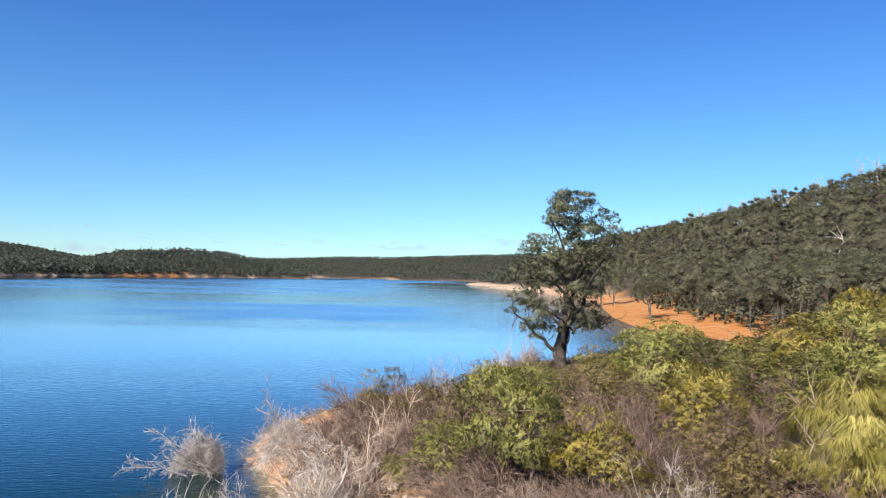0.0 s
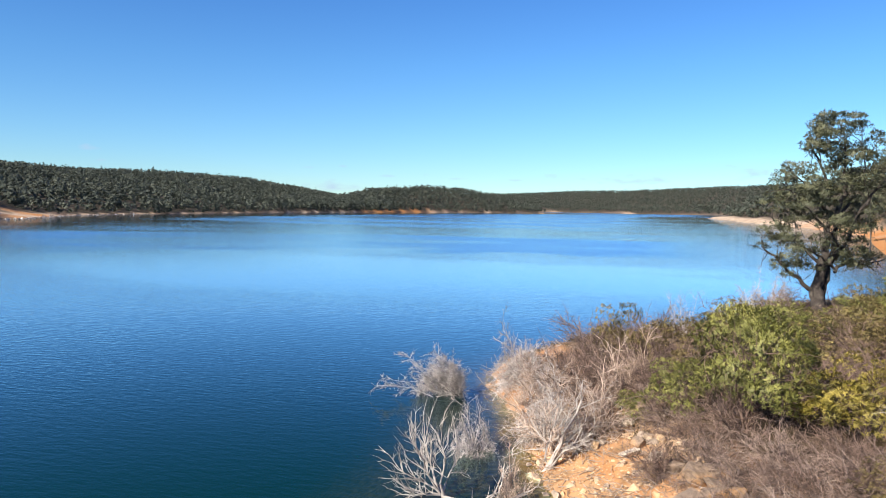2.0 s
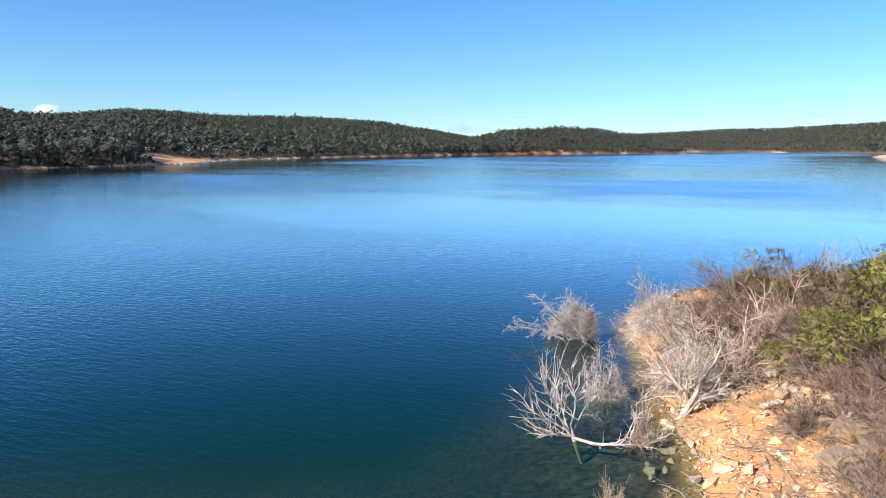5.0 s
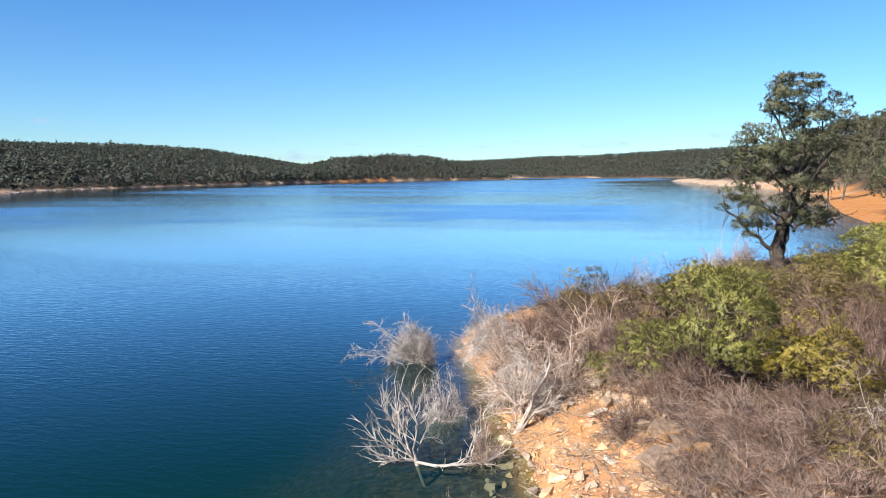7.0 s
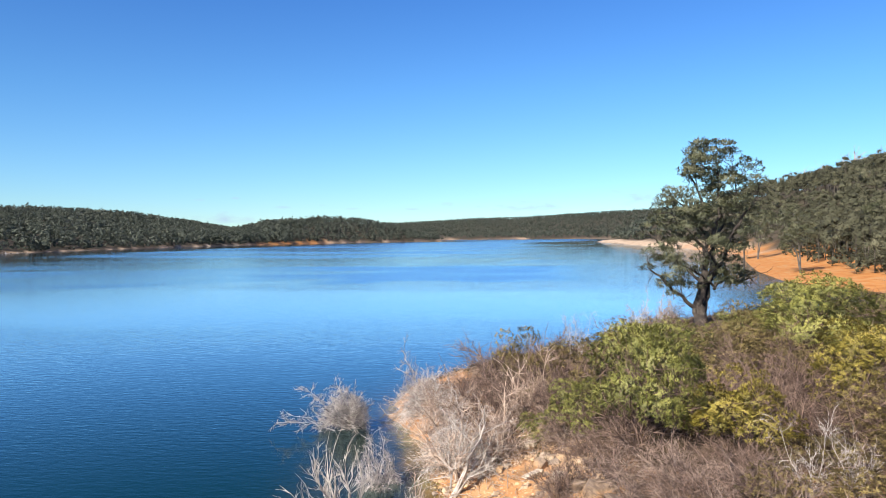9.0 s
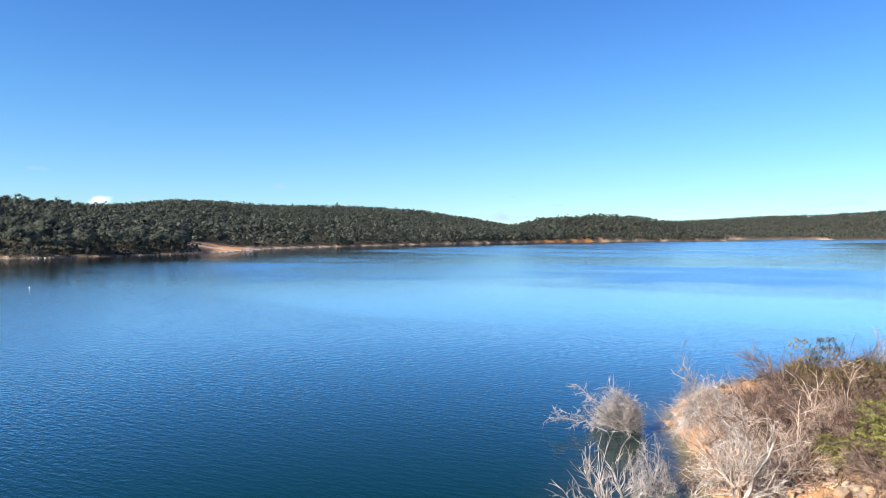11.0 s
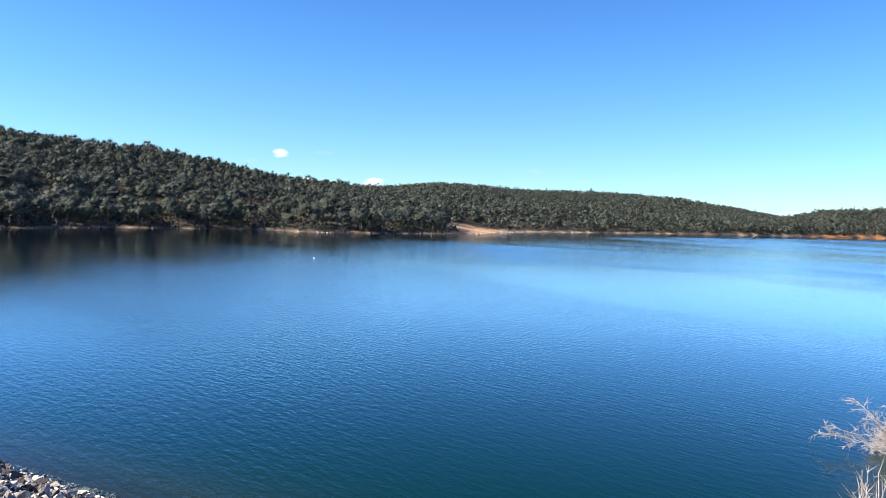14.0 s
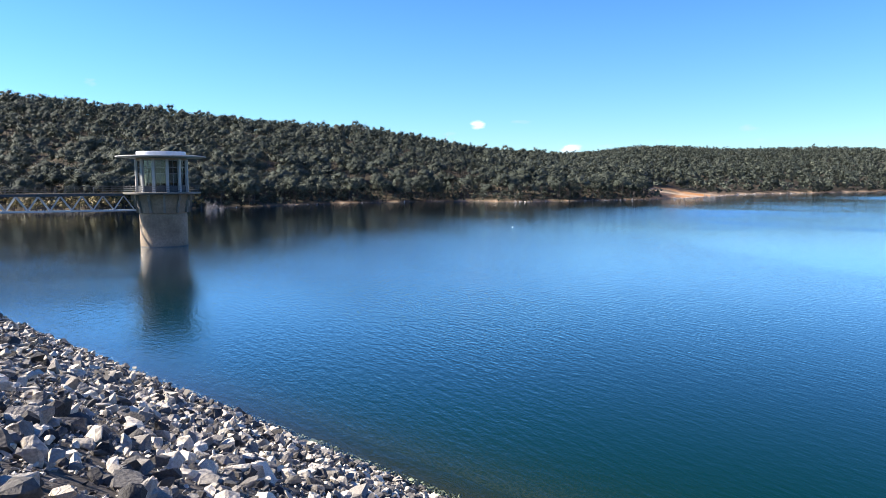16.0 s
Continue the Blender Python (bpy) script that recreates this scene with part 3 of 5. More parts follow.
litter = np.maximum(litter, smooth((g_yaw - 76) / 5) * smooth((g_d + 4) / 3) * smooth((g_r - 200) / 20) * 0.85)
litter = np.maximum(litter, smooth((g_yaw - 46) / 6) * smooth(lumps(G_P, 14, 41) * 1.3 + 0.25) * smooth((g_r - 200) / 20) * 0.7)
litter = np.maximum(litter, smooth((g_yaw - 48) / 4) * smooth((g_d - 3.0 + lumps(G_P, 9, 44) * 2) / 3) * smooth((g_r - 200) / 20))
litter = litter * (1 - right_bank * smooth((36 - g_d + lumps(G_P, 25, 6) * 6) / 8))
far_side = smooth((g_yaw - 6) / 3) * smooth((47 - g_yaw) / 2) * smooth((g_r - 500) / 60)
far_side = np.maximum(far_side, smooth((g_r - 1350) / 120))
red_strip = smooth((g_yaw - 18.5) / 1.5) * smooth((25.5 - g_yaw) / 1.5) * smooth((g_r - 900) / 60)
litter = litter * (1 - far_side * smooth((14 - g_d) / 3))
litter = np.maximum(litter, far_side * smooth((g_d - 4.5 - 7 * red_strip + lumps(G_P, 45, 47) * 2.5) / 3))
pale = np.maximum(pale * (1 - red_strip), far_side * (0.85 - 0.85 * red_strip))
litter = litter * (1 - clearing(G_P) * smooth(0.9 + lumps(G_P, 9, 52)))
gravel = smooth((1.2 - g_d * 0 - np.abs(G_Z - (9.1 - 0.526 * (np.maximum(g_s, 0.3) - 0.3)))) * 2) * smooth((4.5 + lumps(G_P, 2, 15) - G_P[:, 0]) / 2.5)
litter = np.maximum(litter, smooth((G_P[:, 0] - 1.6 + lumps(G_P, 2.2, 63)) / 1.5) * smooth((g_d - 3) / 2) * smooth((g_r - 25.5) / 2) * smooth((110 - g_r) / 20) * 0.93)
gravel = np.maximum(gravel, smooth(-G_Z / 0.35))
for name, values in (("pale", pale), ("litter", litter), ("gravel", gravel)):
    a = ground.data.attributes.new(name, "FLOAT", "POINT")
    a.data.foreach_set("value", np.concatenate([values, np.full(1 + n_yaw, values[0])]).astype(np.float32))

wx, wyaw = np.geomspace(8, 4700, 150), np.concatenate([np.arange(-40, 108, 0.6), np.arange(108, 320, 4.0)])
W_P, w_f = polar_sheet(wx, wyaw)
w_keep = (ground_height(W_P) < 0.6)
water = part("water", Soup().add(np.column_stack([W_P, np.zeros(len(W_P))]), w_f[w_keep[w_f].any(1)]), water_material(), label="blue lake water with small wind ripples")
tagged(water, category="lake", kind="structure")
a = water.data.attributes.new("murk", "FLOAT", "POINT")
a.data.foreach_set("value", (1 - np.exp(np.minimum(ground_height(W_P), 0) / 1.0)).astype(np.float32))
a = water.data.attributes.new("wind", "FLOAT", "POINT")      # open water is rougher than the sheltered edge
w_d, w_r = -shore_distance(W_P), np.hypot(W_P[:, 0], W_P[:, 1])
w_yaw = np.degrees(np.arctan2(-W_P[:, 0], W_P[:, 1]))
w_streak = lumps(np.column_stack([w_yaw * 4.0, w_r]), 30, 34)
squall = smooth((w_r - 165 + w_streak * 30) / 22) * smooth((320 - w_r + w_streak * 50) / 60) * smooth((w_yaw + 4) / 8) * smooth((54 - w_yaw) / 9)
open_water = smooth((w_d - 55 + lumps(W_P, 160, 31) * 25) / 80) * (0.2 + 0.3 * smooth((w_r - 110) / 220) + 0.4 * smooth((w_r - 330) / 150))
open_water = open_water * (1 - 0.8 * smooth((w_yaw - 52 + lumps(W_P, 60, 38) * 3) / 8))      # the hill shelters its own foot
a.data.foreach_set("value", np.clip(np.maximum(open_water, squall * (0.85 + 0.25 * w_streak)), 0, 1).astype(np.float32))
a = water.data.attributes.new("chop", "FLOAT", "POINT")      # short steep ripples in the corner by the tower
a.data.foreach_set("value", (smooth((w_yaw - 50) / 16) * smooth((175 - w_r + lumps(W_P, 40, 36) * 18) / 55)).astype(np.float32))
water.visible_shadow = False

# ---- forest on the hills ----
OCTA_V = np.array([(1, 0, 0), (-1, 0, 0), (0, 1, 0), (0, -1, 0), (0, 0, 1), (0, 0, -1)], float)
OCTA_F = np.array([(0, 2, 4), (2, 1, 4), (1, 3, 4), (3, 0, 4), (2, 0, 5), (1, 2, 5), (3, 1, 5), (0, 3, 5)])


def crown_cards(soup, at, height, radius, clumps, cards, size, rs, slot=0, mid=0.62, tall=0.27):
    """Crowns for many trees at once: rounded lumps of leaf sprays over a heart coloured darker for inner shade, set
    like an umbrella.
    """
    n = len(at)
    a, v = rs.uniform(0, 2 * np.pi, (n, clumps)), rs.uniform(-0.35 if mid > 0.5 else -0.9, 1.0, (n, clumps))
    q = np.sqrt(1 - v * v) * rs.uniform(0.5, 0.8, (n, clumps))
    d = np.stack([np.cos(a) * q * radius[:, None], np.sin(a) * q * radius[:, None], v * tall * height[:, None]], -1)
    c = (at[:, None, :] + np.array([0, 0, mid]) * height[:, None, None] + d).reshape(-1, 3)
    cr = (radius[:, None] * rs.uniform(0.36, 0.6, (n, clumps))).reshape(-1)
    m = len(c)
    out = unit(d.reshape(-1, 3) + np.array([0, 0, 0.4]) * cr[:, None])
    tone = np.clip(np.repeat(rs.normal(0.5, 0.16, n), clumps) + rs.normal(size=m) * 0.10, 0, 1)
    # shade inside the crown put into the colour: hearts take 0.6 of the tone
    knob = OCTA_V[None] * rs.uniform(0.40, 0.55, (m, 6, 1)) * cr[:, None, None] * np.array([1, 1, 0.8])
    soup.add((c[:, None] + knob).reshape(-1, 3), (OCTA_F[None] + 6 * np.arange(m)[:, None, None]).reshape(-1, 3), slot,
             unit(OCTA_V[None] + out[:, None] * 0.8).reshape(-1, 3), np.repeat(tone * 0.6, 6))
    way = unit(rs.normal(size=(m, cards, 3)) + out[:, None] * 0.5)
    p = (c[:, None] + way * cr[:, None, None] * rs.uniform(0.45, 1.0, (m, cards, 1)) * np.array([1, 1, 0.8])).reshape(-1, 3)
    soft = unit(way * 0.6 + out[:, None] * 0.7).reshape(-1, 3)
    k = len(p)
    x = unit(np.cross(soft + rs.normal(size=(k, 3)) * 0.45, rs.normal(size=(k, 3))))
    y = unit(np.cross(soft, x))
    ln = size * rs.uniform(0.7, 1.4, (k, 1))
    tri = np.stack([p + x * ln * 0.6, p - x * ln * 0.4 + y * ln * 0.45, p - x * ln * 0.4 - y * ln * 0.45], 1)
    soup.add(tri.reshape(-1, 3), np.arange(k * 3).reshape(k, 3), slot, np.repeat(soft, 3, 0), np.repeat(np.repeat(tone, cards) + rs.normal(size=k) * 0.03, 3))


def trunks(soup, at, height, rs, slot, width=0.17):
    for p, h in zip(at, height):
        lean = rs.normal(size=2) * 0.04 * h
        tube(soup, [p - [0, 0, 1.0], p + [lean[0] * .5, lean[1] * .5, h * .4], p + [lean[0], lean[1], h * .7]], [width, width * .8, width * .4], 3, slot)


def scatter(yaw0, yaw1, r0, r1, spacing, rs, bare=16.0):
    n = int(radians(yaw1 - yaw0) * (r1 ** 2 - r0 ** 2) / 2 / spacing ** 2)
    yaw, r = rs.uniform(radians(yaw0), radians(yaw1), n), np.sqrt(rs.uniform(r0 ** 2, r1 ** 2, n))
    P = np.stack([-np.sin(yaw) * r, np.cos(yaw) * r], -1)
    d = shore_distance(P)
    if r1 - r0 > 200 and spacing < 4:        # undergrowth keeps to the first rows of trees
        P, d = P[d < 36 + bare * 0.5], d[d < 36 + bare * 0.5]
    return P[(d > bare + lumps(P, 40, 12) * min(6.0, bare * 0.6 + 0.5)) & (clearing(P) < 0.5)]


def forest(label, yaw0, yaw1, r0, r1, spacing, clumps, cards, size, seed, height=(8.5, 15.0), bare=16.0, stems=True, wide=(0.24, 0.40)):
    rs = np.random.RandomState(seed)
    P = scatter(yaw0, yaw1, r0, r1, spacing, rs, bare)
    at = np.column_stack([P, ground_height(P)])
    h = rs.uniform(*height, len(P)) * np.where(rs.uniform(size=len(P)) < 0.05, 1.25, 1.0)
    soup = Soup()
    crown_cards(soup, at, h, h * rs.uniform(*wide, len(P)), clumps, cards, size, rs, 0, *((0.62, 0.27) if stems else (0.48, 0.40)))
    if stems:
        trunks(soup, at, h, rs, 1)
    # the right hill takes the copy with sunlight in its colour
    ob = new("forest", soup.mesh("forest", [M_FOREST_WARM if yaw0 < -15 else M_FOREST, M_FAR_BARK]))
    return tagged(ob, label, "forest", kind="stuff")


forest("grey-green eucalypt forest along the near shore", 50, 79, 330, 450, 6.8, 9, 52, 0.5, 1, bare=2.5, wide=(0.3, 0.5))
forest("grey-green eucalypt forest on the near ridge", 51, 79, 450, 780, 6.2, 5, 30, 0.72, 10, bare=3)
forest("grey-green eucalypt forest down to the water", 78, 88, 296, 420, 6.6, 9, 52, 0.5, 11, bare=1.5, wide=(0.3, 0.52))
forest("grey-green eucalypt forest behind the scrub", 88, 103, 296, 420, 6.4, 9, 52, 0.5, 13, bare=10, wide=(0.3, 0.52))
forest("grey-green eucalypt forest high on the ridge", 78, 103, 420, 690, 6.2, 5, 30, 0.72, 15)
forest("dense dark eucalypt forest at the foot of the hill", -23, -1, 180, 330, 6.0, 7, 66, 0.32, 2, bare=22)
forest("dense dark eucalypt forest over the bank", -38, -22.5, 150, 330, 6.0, 7, 70, 0.30, 14, bare=16)
forest("dense dark eucalypt forest on the steep hillside", -38, -1, 330, 690, 6.2, 6, 30, 0.52, 16, bare=25)
forest("dull green forest over the long hill", 22, 61, 480, 1600, 7.6, 4, 8, 1.6, 3, bare=4, stems=False)
forest("dark forest on the low wooded headland", 8.5, 30, 950, 1680, 7.4, 4, 8, 1.6, 4, bare=8, stems=False)
forest("blue-green forest along the farthest shore", -9, 18, 1950, 3250, 12.0, 3, 4, 2.8, 5, stems=False, bare=4)
forest("forest behind the sandy spit", -12, -1, 720, 1320, 8.0, 3, 8, 1.6, 6, stems=False, bare=18)
scrub = forest("yellow-green scrub along the bank behind the footbridge", 85, 103, 298, 350, 2.6, 3, 8, 0.55, 12, height=(2.6, 5.0), bare=0.5)
scrub.data.materials[0] = M_SHRUB_OLIVE
under = forest("dark undergrowth along the foot of the forest", 50, 88, 290, 520, 3.8, 3, 10, 0.6, 18, height=(2.6, 6.5), bare=1.0, stems=False)
forest("dark undergrowth behind the yellow-green scrub", 88, 103, 290, 520, 3.8, 3, 10, 0.6, 20, height=(2.6, 6.5), bare=11, stems=False)
forest("low dark scrub where the forest meets the orange bank", -38, -6, 150, 420, 3.8, 4, 12, 0.42, 19, height=(2.4, 6.0), bare=19, stems=False)

# ---- intake tower and its footbridge ----
def ring(radius, n, phase=0.0):
    return [(radius * math.cos(2 * math.pi * (i + phase) / n), radius * math.sin(2 * math.pi * (i + phase) / n)) for i in range(n)]


def turned_box(soup, c, size, turn, slot=0):
    """A box about c, turned about z."""
    s = Soup()
    box(s, [-q / 2 for q in size], [q / 2 for q in size])
    v = np.array([pose(*c, 0, 0, turn) @ Vector(p) for p in s.v[0]])
    return soup.add(v, s.f[4][0], slot)


def intake_tower(x, y):
    t = thing("intake_tower", "round concrete intake tower with glazed cabin standing in the lake", "tower", pose(x, y, 0))
    part("shaft", lathe(Soup(), [(0.0, -14), (3.95, -14), (3.95, 5.55), (3.88, 5.6), (3.88, 5.75), (4.02, 5.8)], 72), M_CONCRETE, t, smooth_faces=False)
    part("waterline_stain", lathe(Soup(), [(3.955, -0.3), (3.958, 0.05), (3.955, 0.14)], 72), M_CONCRETE_DARK, t, "damp dark band at the waterline")
    part("bracket", lathe(Soup(), [(4.02, 5.8), (4.1, 6.2), (4.55, 8.7), (4.6, 9.0), (0, 9.0)], 12), M_CONCRETE, t, "splayed concrete head under the deck")
    for i in range(12):
        a = 360 * i / 12
        s = Soup()
        for z0, z1, r in ((5.9, 6.9, 4.22), (6.9, 8.0, 4.5), (8.0, 8.95, 4.9)):
            turned_box(s, (r * math.cos(radians(a)), r * math.sin(radians(a)), (z0 + z1) / 2), (0.55, 0.34, z1 - z0), a)
        part("rib", s, M_CONCRETE_DARK, t)
    for i in range(9):                                     # unreadable level marks
        a = 100 + i * 20
        s = Soup()
        turned_box(s, (3.96 * math.cos(radians(a)), 3.96 * math.sin(radians(a)), 5.15), (0.03, 0.5, 0.36), a)
        part("level_mark", s, M_CONCRETE_DARK, t)
    part("deck", lathe(Soup(), [(0, 9.0), (6.25, 9.05), (6.4, 9.12), (6.4, 9.36), (6.35, 9.4), (0, 9.4)], 72), M_CONCRETE_DARK, t, "round concrete walkway slab")
    rail = thing("railing", "", "")
    rail.parent = t
    for z in (9.75, 10.1, 10.45):
        a = np.radians(np.arange(0, 361, 5))
        part("rail", tube(Soup(), np.stack([6.25 * np.cos(a), 6.25 * np.sin(a), np.full(len(a), z)], -1), 0.028, 5), M_RAIL, rail)
    post = Soup()
    tube(post, [(0, 0, 9.38), (0, 0, 10.47)], 0.03, 4)
    post_mesh = post.mesh("post", M_RAIL)
    for px, py in ring(6.25, 32):
        o = part("post", post_mesh, None, rail)
        o.location = (px, py, 0)
    # cabin
    n = 12
    # added core, coloured dark for the dimness behind the glass
    part("core", lathe(Soup(), [(0, 9.4), (2.6, 9.4), (2.6, 14.9), (0, 14.9)], 24), M_DARK, t, "dark core added for the cabin's dim interior")
    part("sill_wall", lathe(Soup(), [(4.0, 9.4), (4.08, 9.4), (4.08, 10.42), (4.0, 10.42)], 48), M_RAIL, t, "dark grey panel wall under the windows")
    part("head_beam", lathe(Soup(), [(3.8, 14.85), (4.2, 14.85), (4.2, 15.2), (3.8, 15.2)], 48), M_CONCRETE, t)
    for i in range(n):
        a = 360 * i / n + 9
        s = Soup()
        turned_box(s, (4.2 * math.cos(radians(a)), 4.2 * math.sin(radians(a)), 12.2), (0.42, 0.46, 5.6), a)
        part("column", s, M_COLUMN, t)
        b = a + 180 / n
        w = 2 * 4.14 * math.sin(math.pi / n) - 0.3
        r = 4.14 * math.cos(math.pi / n)
        win = thing("window", "", "")
        win.parent = t
        c, sn = math.cos(radians(b)), math.sin(radians(b))
        for z, h in ((14.25, 1.2), (13.1, 1.05), (11.5, 2.1)):
            s = Soup()
            turned_box(s, ((r - 0.02) * c, (r - 0.02) * sn, z), (0.02, w, h), b)
            o = part("pane", s, M_GLASS, win)
            o.visible_shadow = False
        s = Soup()
        for z in (10.45, 12.55, 13.65, 14.82):
            turned_box(s, (r * c, r * sn, z), (0.10, w, 0.10), b)
        for q in (-w / 2, 0.0, w / 2):
            turned_box(s, (r * c - q * sn, r * sn + q * c, 12.65), (0.07, 0.05, 4.4), b)
        part("window_frame", s, M_STEEL, win)
        s = Soup()
        turned_box(s, ((r - 0.3) * c, (r - 0.3) * sn, 13.1), (0.05, w * 0.98, 1.0), b)
        part("transom_panel", s, M_DARK, win, "dark panel behind the upper panes")
        if i not in (1, 7):
            s = Soup()
            turned_box(s, ((r - 0.3) * c, (r - 0.3) * sn, 11.75), (0.03, w * 0.82, 1.5), b)
            part("blind", s, M_BLIND, win, "pale blind hanging behind the glass")
    part("roof", lathe(Soup(), [(0, 15.2), (7.1, 15.36), (7.42, 15.4), (7.45, 15.5), (7.42, 15.58), (6.8, 15.66), (0, 15.72)], 72), M_COLUMN, t, "thin round overhanging roof slab", True)
    part("roof_drum", lathe(Soup(), [(4.05, 15.6), (4.1, 15.7), (4.1, 16.3), (4.05, 16.38), (0, 16.42)], 72), M_WHITE, t, "white metal drum on the roof")
    return t


TOWER = (-136.9, 5.5)
intake_tower(*TOWER)


def footbridge():
    """Steel truss bridge from the dam crest to the tower's deck."""
    x0, y0, y1 = TOWER[0] - 0.6, TOWER[1] - 6.3, -58.0
    b = thing("footbridge", "pale steel truss footbridge from the dam to the tower", "bridge", pose(x0, 0, 0))
    s = Soup()
    box(s, (-0.85, y1, 9.2), (0.85, y0 - 0.02, 9.34))
    part("deck", s, M_CONCRETE, b)
    for side in (-0.75, 0.75):
        s = Soup()
        box(s, (side - 0.12, y1, 8.8), (side + 0.12, y0 - 0.02, 9.19))
        part("top_girder", s, M_RAIL, b)
        s = Soup()
        box(s, (side - 0.13, y1 + 8, 6.18), (side + 0.13, y0 + 1.9, 6.46))
        part("bottom_chord", s, M_TRUSS, b)
        for z in (9.7, 10.05, 10.4):
            part("handrail", tube(Soup(), [(side, y1, z), (side, y0, z)], 0.03, 4), M_RAIL, b)
        n = 32
        for i in range(n):
            y = y0 + 1.6 - i * 1.62
            za, zb = (6.4, 8.85) if i % 2 == 0 else (8.85, 6.4)
            if y - 1.62 < y1 + 6:
                break
            part("diagonal", tube(Soup(), [(side, y, za), (side, y - 1.62, zb)], 0.10, 4), M_TRUSS, b)
    post_mesh = tube(Soup(), [(0, 0, 9.3), (0, 0, 10.42)], 0.03, 4).mesh("post", M_RAIL)
    for i in range(40):
        for side in (-0.75, 0.75):
            o = part("post", post_mesh, None, b)
            o.location = (side, y0 - 0.3 - i * 1.45, 0)
    return b


footbridge()

buoy = thing("buoy", "small white marker buoy floating on the lake", "buoy", pose(-153, 84, 0) @ Matrix.Scale(0.32, 4))
part("float", lathe(Soup(), [(0, -0.2), (0.35, -0.1), (0.45, 0.15), (0.35, 0.4), (0.1, 0.5), (0.08, 0.8), (0, 0.82)], 16), M_WHITE, buoy, smooth_faces=True)

# ---- plants on the near bank ----
def twigs(soup, p0, way, length, r0, rs, bend=0.35, k=4, sides=3, slot=0):
    """Many thin curved twigs at once; gives back their points."""
    n = len(p0)
    t = np.linspace(0, 1, k)[None, :, None]
    length = np.broadcast_to(np.asarray(length, float), (n,))[:, None, None] * rs.uniform(0.7, 1.3, (n, 1, 1))
    side = rs.normal(size=(n, 1, 3)) * bend
    pts = p0[:, None] + way[:, None] * length * t + side * length * t * t + rs.normal(size=(n, k, 3)) * 0.035 * length * (t > 0)
    a = unit(np.cross(way, rs.normal(size=(n, 3))))
    b = np.cross(unit(way), a)
    ang = np.arange(sides) * 2 * np.pi / sides
    r = np.broadcast_to(np.asarray(r0, float), (n,))[:, None] * (1 - 0.75 * t[:, :, 0])
    v = pts[:, :, None] + r[:, :, None, None] * (np.cos(ang)[:, None] * a[:, None, None] + np.sin(ang)[:, None] * b[:, None, None])
    i, j, m = np.meshgrid(np.arange(n), np.arange(k - 1), np.arange(sides), indexing="ij")
    base, q = (i * k + j) * sides, (m + 1) % sides
    soup.add(v.reshape(-1, 3), np.stack([base + m, base + q, base + sides + q, base + sides + m], -1).reshape(-1, 4), slot)
    return pts


def pick(pts, count, rs, lo=0.3):
    """Places along twigs, and the twigs' directions there."""
    n, k, _ = pts.shape
    i, t = rs.randint(0, n, count), rs.uniform(lo, 1, count) * (k - 1)
    j = np.minimum(t.astype(int), k - 2)
    d = pts[i, j + 1] - pts[i, j]
    return pts[i, j] + d * (t - j)[:, None], unit(d)


def outward(n, rs, low=0.15, high=0.95):
    z, a = rs.uniform(low, high, n), rs.uniform(0, 2 * np.pi, n)
    q = np.sqrt(1 - z * z)
    return np.stack([q * np.cos(a), q * np.sin(a), z], -1)


def bare_branches(h, w, rs, stems, level1, level2, r0, low=0.25):
    """One soup for each main stem, with its side twigs."""
    out = []
    for i in range(stems):
        soup = Soup()
        way = unit(outward(1, rs, low, 0.95) * np.array([w / 2, w / 2, h]))
        p0 = rs.normal(size=(1, 3)) * np.array([0.07 * w, 0.07 * w, 0]) - np.array([0, 0, 0.12])
        reach = np.sqrt((w / 2 * way[:, 0]) ** 2 + (w / 2 * way[:, 1]) ** 2 + (h * way[:, 2]) ** 2)
        one = twigs(soup, p0, way, reach * 0.82, r0, rs, 0.16, 5, 5)
        s, d = pick(one, level1 // stems, rs, 0.2)
        two = twigs(soup, s, unit(d + rs.normal(size=d.shape) * 0.6 + [0, 0, 0.1]), 0.32 * min(h, w), r0 * 0.45, rs, 0.3, 4)
        s, d = pick(two, level2 // stems, rs, 0.25)
        twigs(soup, s, unit(d + rs.normal(size=d.shape) * 0.75 + [0, 0, 0.05]), 0.16 * min(h, w), r0 * 0.26, rs, 0.0, 2)
        out.append(soup)
    return out


def make_bare(name, label, category, h, w, mat, seed, stems=9, level1=110, level2=650, r0=0.035, low=0.25):
    rs = np.random.RandomState(seed)
    t = thing(name, label, category)
    for soup in bare_branches(h, w, rs, stems, level1, level2, r0, low):
        part("branch", soup, mat, t)
    t["size"] = (h, w)
    return t


def make_mound(name, label, category, h, w, mat, seed, stems=20, level1=420, level2=2600, r0=0.03, droop=0.6):
    """A dense rounded tangle whose outer twigs hang over."""
    rs = np.random.RandomState(seed)
    t = thing(name, label, category)
    for soup in bare_branches(h * 1.15, w, rs, stems, level1, level2, r0, 0.05):
        for v in soup.v:
            rho = np.hypot(v[:, 0], v[:, 1]) / (w / 2)
            v[:, 2] -= droop * h * np.clip(rho - 0.25, 0, 2) ** 2
        part("branch", soup, mat, t)
    t["size"] = (h, w)
    return t


